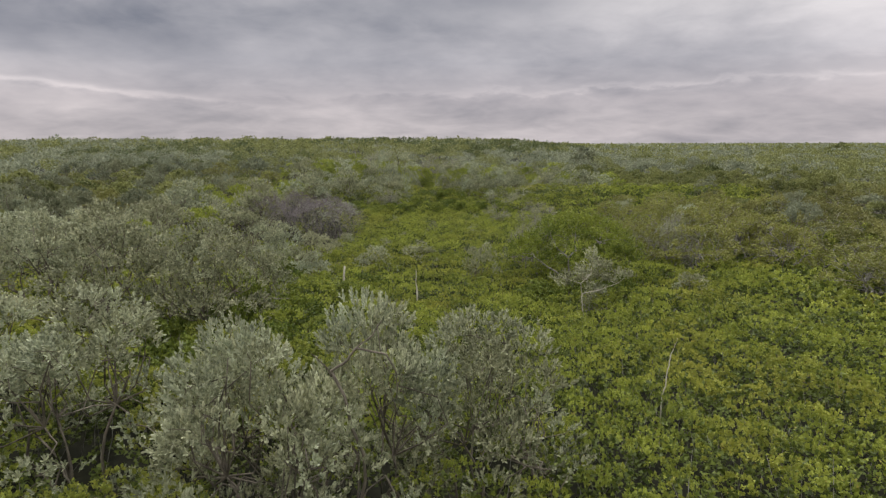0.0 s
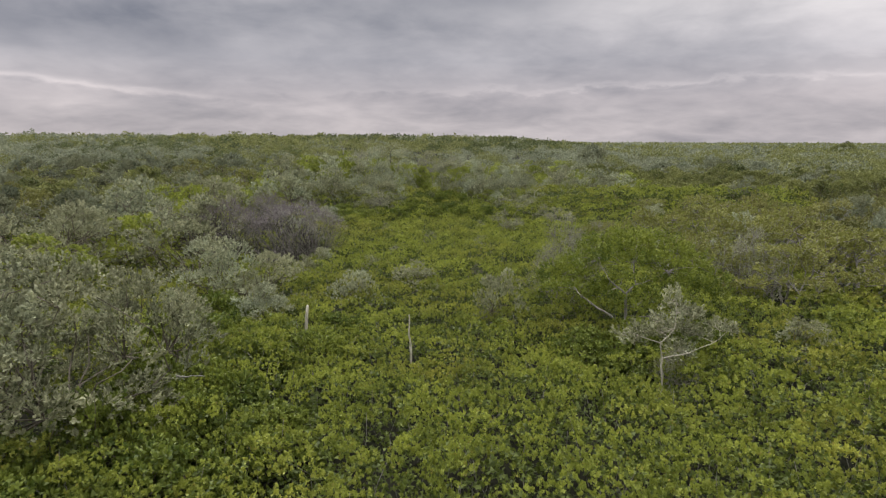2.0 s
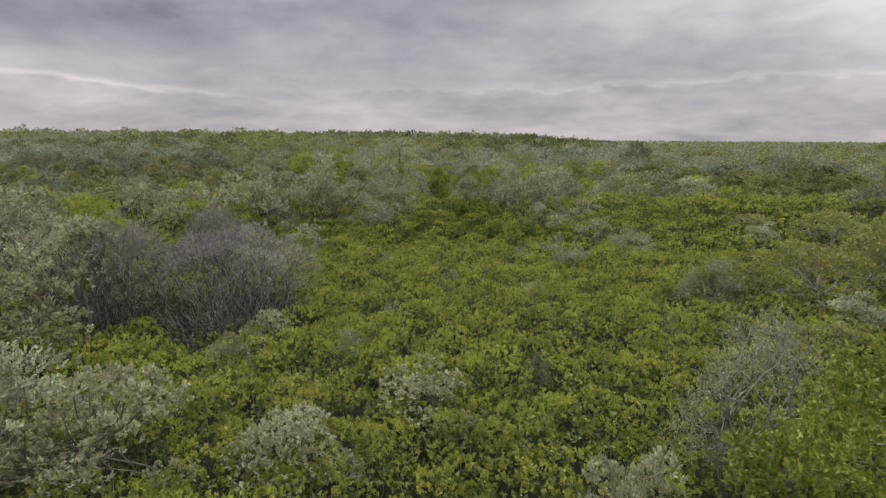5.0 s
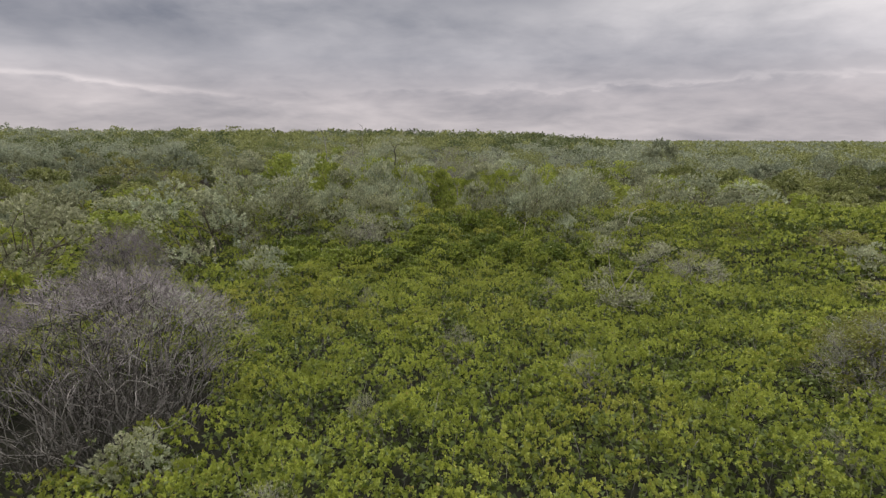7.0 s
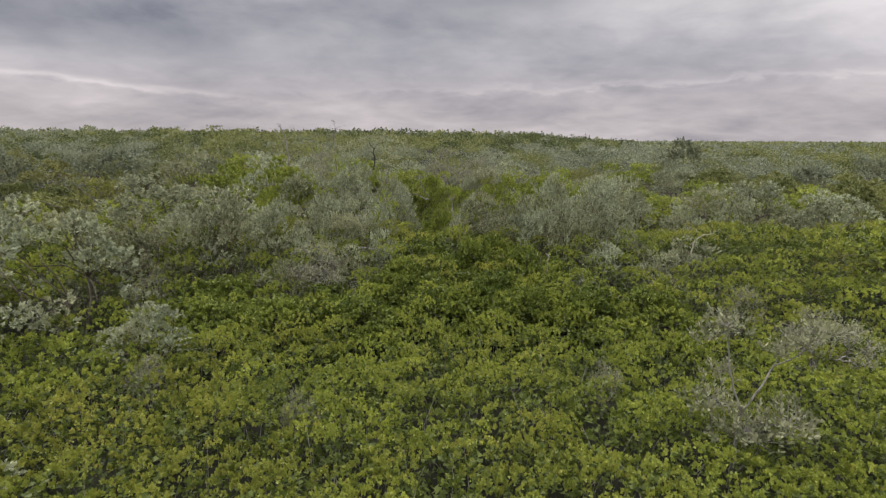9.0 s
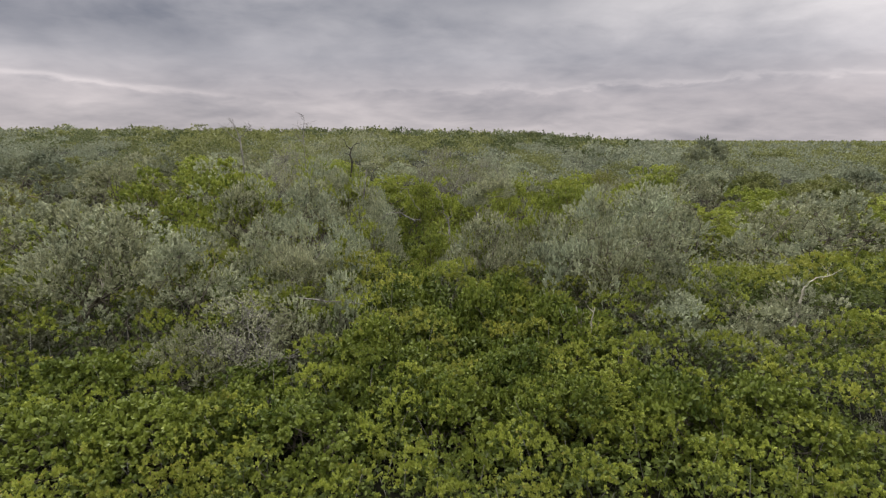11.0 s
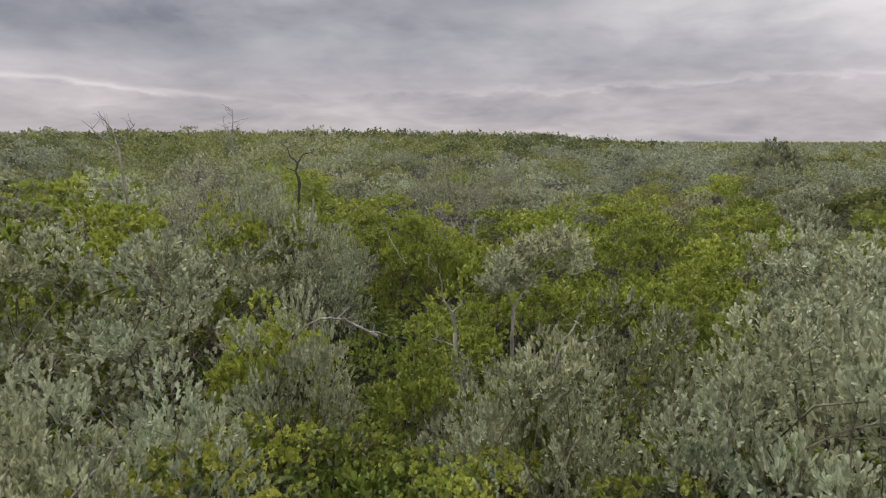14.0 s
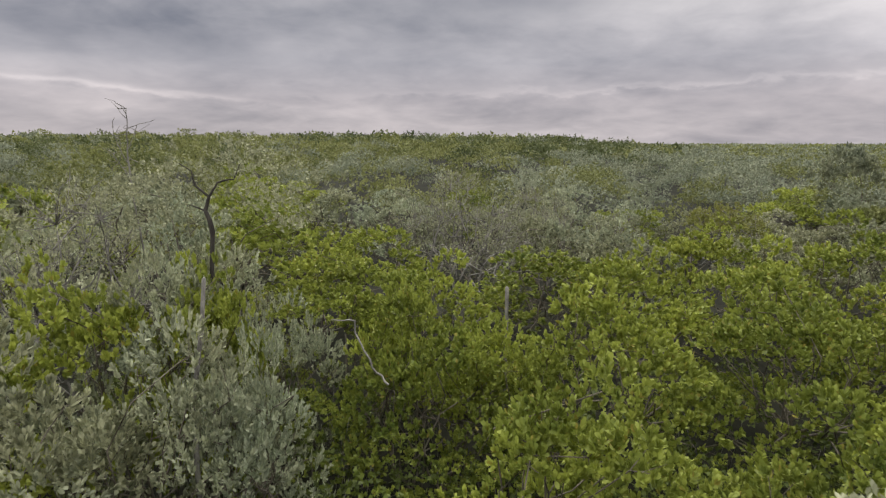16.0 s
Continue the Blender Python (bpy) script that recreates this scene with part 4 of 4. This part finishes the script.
# ---------------------------------------------------------------- low shrub carpet
def build_carpet():
    rng = R(77)
    parts, under, stems = [], [], []
    step = 0.37
    gx, gy = np.meshgrid(np.arange(-18, 20, step), np.arange(3, 47, step))
    hx = (gx + rng.uniform(-0.42, 0.42, gx.shape) * step).ravel()
    hy = (gy + rng.uniform(-0.42, 0.42, gy.shape) * step).ravel()
    hr = rng.uniform(0.18, 0.33, hx.shape)
    swell = np.array([noise.noise((a * 0.8, b * 0.8, 0)) for a, b in zip(hx, hy)])
    hz = 0.54 + 0.20 * swell + rng.uniform(-0.15, 0.12, hx.shape) + land(hx, hy) + 1.1 * ramp01(hy, 32.5, 38.0) * (1 - 0.7 * ramp01(hy, 38.0, 40.0)) + 0.2 * (1 - ramp01(hy, 8, 20))
    hz += 0.22 * ramp01(-hx, 1.8, 3.4) * ramp01(hy, 7, 9.5) * (1 - ramp01(hy, 15, 18))
    ok = np.abs(hx + 0.5) < 0.79 * hy + 4
    for a, b, c in TAKEN:
        if c > 0.9:
            ok &= (hx - a) ** 2 + (hy - b) ** 2 > (c * 0.5) ** 2
    for a, b, c, _ in THICKET:
        ok &= (hx - a) ** 2 + (hy - b) ** 2 > (c * 0.80) ** 2
    wide = np.abs(hx + 0.5) > 9
    # filler leaves below the tops, coloured dark as the shaded gaps
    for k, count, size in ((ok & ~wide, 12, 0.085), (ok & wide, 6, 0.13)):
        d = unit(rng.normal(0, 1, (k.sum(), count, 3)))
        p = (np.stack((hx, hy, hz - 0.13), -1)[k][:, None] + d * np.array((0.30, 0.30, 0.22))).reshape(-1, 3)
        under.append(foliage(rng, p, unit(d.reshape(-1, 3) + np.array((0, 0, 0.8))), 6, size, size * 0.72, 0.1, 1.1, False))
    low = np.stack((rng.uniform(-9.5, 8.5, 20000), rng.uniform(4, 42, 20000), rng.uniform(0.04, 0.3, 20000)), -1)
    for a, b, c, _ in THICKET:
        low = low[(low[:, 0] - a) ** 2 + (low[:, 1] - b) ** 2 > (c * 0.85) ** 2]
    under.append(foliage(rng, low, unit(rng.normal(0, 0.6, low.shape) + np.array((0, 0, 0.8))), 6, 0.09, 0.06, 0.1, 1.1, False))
    pits = np.array([noise.noise((a * 1.9, b * 1.9, 6.0)) for a, b in zip(hx, hy)])
    ok &= (rng.uniform(0, 1, hx.shape) > 0.6 * ramp01(hy, 37.8, 39.5)) & (pits < 0.33) & (rng.uniform(0, 1, hx.shape) > 0.03)
    hx, hy, hr, hz = hx[ok], hy[ok], hr[ok], hz[ok]
    off = np.abs(hx + 0.5) + 2.0 * np.maximum(0, hy - 44)
    for lo, hi, count, per, ln, wd, both in ((0, 4.5, 38, 10, 0.043, 0.031, False), (4.5, 9, 26, 9, 0.053, 0.038, False), (9, 99, 10, 7, 0.09, 0.058, False)):
        k = np.where((off >= lo) & (off < hi))[0]
        n = len(k)
        d = rng.normal(0, 1, (n, count, 3))
        d[..., 2] = np.abs(d[..., 2]) * 1.0 + 0.08
        d = unit(d)
        mid = np.stack((hx[k], hy[k], hz[k]), -1)[:, None]
        p = mid + d * hr[k][:, None, None] * np.array((1, 1, 0.72)) * rng.uniform(0.8, 1.08, (n, count, 1))
        p, face = p.reshape(-1, 3), d.reshape(-1, 3)
        d = unit(face * 0.45 + np.array((0, 0, 0.9)) + rng.normal(0, 0.22, (n * count, 3)))
        parts.append(foliage(rng, p, d, per, ln, wd, 0.045, 0.62, both, face))
    ob = new("low_shrub_carpet", mesh("low_shrub_carpet", *join(parts), CARPET))
    tagged(ob, "dense knee-high carpet of bright green leafy shrubs", "low shrubs", kind="stuff")
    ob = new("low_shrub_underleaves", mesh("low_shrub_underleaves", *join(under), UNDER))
    tagged(ob, "leaves under the low shrub tops, gap shade put into their dark green", "low shrubs", kind="stuff")
    for i in np.where(off < 7)[0]:
        for j in range(1):
            a = np.array((hx[i], hy[i], 0)) + np.append(rng.normal(0, 0.2, 2), -0.02)
            b = a + np.array((*rng.normal(0, 0.16, 2), hz[i] + rng.uniform(0.0, 0.24)))
            stems.append(limb(rng, a, b, 0.007, 0.0025, 0.08, 3, 3)[0])
    ob = new("low_shrub_stems", mesh("low_shrub_stems", *join(stems), DEAD_WOOD))
    tagged(ob, "thin grey bare stems under the low green shrubs", "stems", kind="stuff")


build_carpet()


# ---------------------------------------------------------------- far woods
def build_far():
    rng = R(99)
    sets = {"silver": [], "green": [], "dark": []}
    for y0, y1, count, size, rad in ((-14, 62, 120, 0.27, 1.5), (30, 62, 90, 0.22, 1.5), (62, 76, 230, 0.15, 1.6), (76, 95, 120, 0.22, 1.7), (95, 150, 36, 0.42, 1.9), (150, 300, 13, 0.9, 2.6), (300, 700, 6, 2.2, 6.0)):
        step = rad * 1.48
        gy, gx = np.meshgrid(np.arange(y0, y1, step), np.arange(-0.85 * y1 - 10, 0.85 * y1 + 10, step), indexing="ij")
        x = (gx + rng.uniform(-0.5, 0.5, gx.shape) * step).ravel()
        y = (gy + rng.uniform(-0.5, 0.5, gy.shape) * step).ravel()
        ok = (np.abs(x) < 0.80 * y + 6) & ((np.abs(x) > 31) | (y > 61))
        if y0 < 0:
            ok = (np.abs(x) < 34) & ((np.abs(x + 0.5) > 0.79 * np.maximum(y, 0) + 5.5) | (y < -2.5))
        x, y = x[ok], y[ok]
        r = rad * rng.uniform(0.7, 1.35, x.shape)
        lump = np.array([noise.noise((a * 0.11, b * 0.11, 3.0)) for a, b in zip(x, y)])
        top = land(x, y) + rng.uniform(1.2, 3.25, x.shape) + 0.7 * lump
        patch = np.array([noise.noise((a * 0.035, b * 0.035, 9.0)) for a, b in zip(x, y)])
        pick = rng.uniform(0, 1, x.shape) - patch * 0.9
        ridge = (land(x, y) + 0.8 * lump > 1.05) & (y > 72) & (x > -48) & (pick < 0.42)
        for kind in sets:
            k = np.where(ridge if kind == "dark" else ((pick < 0.5) & ~ridge if kind == "silver" else (pick >= 0.5) & ~ridge))[0]
            n = len(k)
            if not n:
                continue
            lobes = 6
            a, q = rng.uniform(0, 6.283, (n, lobes)), np.sqrt(rng.uniform(0, 1, (n, lobes))) * 0.66
            mid = np.stack((x[k][:, None] + r[k][:, None] * q * np.cos(a), y[k][:, None] + r[k][:, None] * q * np.sin(a),
                            top[k][:, None] - 0.45 - 1.2 * q ** 2 - rng.uniform(0, 0.35, (n, lobes))), -1)
            pickl = rng.randint(0, lobes, (n, count))
            m = np.take_along_axis(mid, pickl[..., None], 1)
            d = rng.normal(0, 1, (n, count, 3))
            d[..., 2] = np.abs(d[..., 2]) * 0.9 - 0.15
            d = unit(d)
            p = m + d * rng.uniform(0.6, 1.05, (n, count, 1)) * np.stack((r[k] * 0.42, r[k] * 0.42, np.full(n, 0.5)), -1)[:, None]
            p, face = p.reshape(-1, 3), d.reshape(-1, 3)
            d = unit(face * 0.6 + np.array((0, 0, 0.6)) + rng.normal(0, 0.4, (n * count, 3)))
            sets[kind].append(foliage(rng, p, d, 3, size, size * 0.6, size * 0.5, 0.9, False, face))
    # low growth under those, out of the walk's way
    q = np.stack((rng.uniform(-36, 36, 60000), rng.uniform(-16, 58, 60000), rng.uniform(0.1, 0.5, 60000)), -1)
    q = q[(np.abs(q[:, 0] + 0.5) > 0.79 * np.maximum(q[:, 1], 0) + 3.8) | (q[:, 1] < 3.4)]
    q = q[(np.abs(q[:, 0] + 0.5) < 0.79 * np.maximum(q[:, 1], 0) + 30) | (q[:, 1] < 3.4)]
    sets["green"].append(foliage(rng, q, unit(rng.normal(0, 0.7, q.shape) + np.array((0, 0, 0.8))), 4, 0.24, 0.15, 0.2, 1.0, False))
    for kind, mat, label in (("silver", FAR_SILVER, "silvery grey shrub crowns receding over the plain"), ("green", FAR_GREEN, "green shrub crowns receding over the plain"),
                             ("dark", FAR_DARK, "darker green trees along the low ridge")):
        ob = new("far_" + kind + "_woods", mesh("far_" + kind + "_woods", *join(sets[kind]), mat))
        tagged(ob, label, "far woods", kind="stuff")
    # the plain of scrub out to the horizon
    ys = np.concatenate((np.arange(280, 700, 14.0), np.geomspace(700, 4000, 40)))
    us = np.linspace(-1.1, 1.1, 200)
    gy, gu = np.meshgrid(ys, us, indexing="ij")
    gx = gu * gy
    h = np.array([noise.noise((a * 0.05, b * 0.05, 2.0)) + noise.noise((a * 0.013, b * 0.013, 5.0)) for a, b in zip(gx.ravel(), gy.ravel())]).reshape(gx.shape)
    v = np.stack((gx, gy, land(gx, gy) + 1.6 + 0.8 * h), -1).reshape(-1, 3)
    w, n = len(us), len(ys)
    i = (np.arange(n - 1)[:, None] * w + np.arange(w - 1)).reshape(-1, 1)
    f = np.concatenate((i + np.array((0, 1, w + 1)), i + np.array((0, w + 1, w))))
    far = rough_material("far_scrub", (0.06, 0.075, 0.03), (0.20, 0.21, 0.12), 0.12, 0.9)
    ob = new("distant_scrub_plain", mesh("distant_scrub_plain", v, f, far))
    tagged(ob, "flat grey-green scrub plain reaching the horizon", "plain", kind="structure")


build_far()
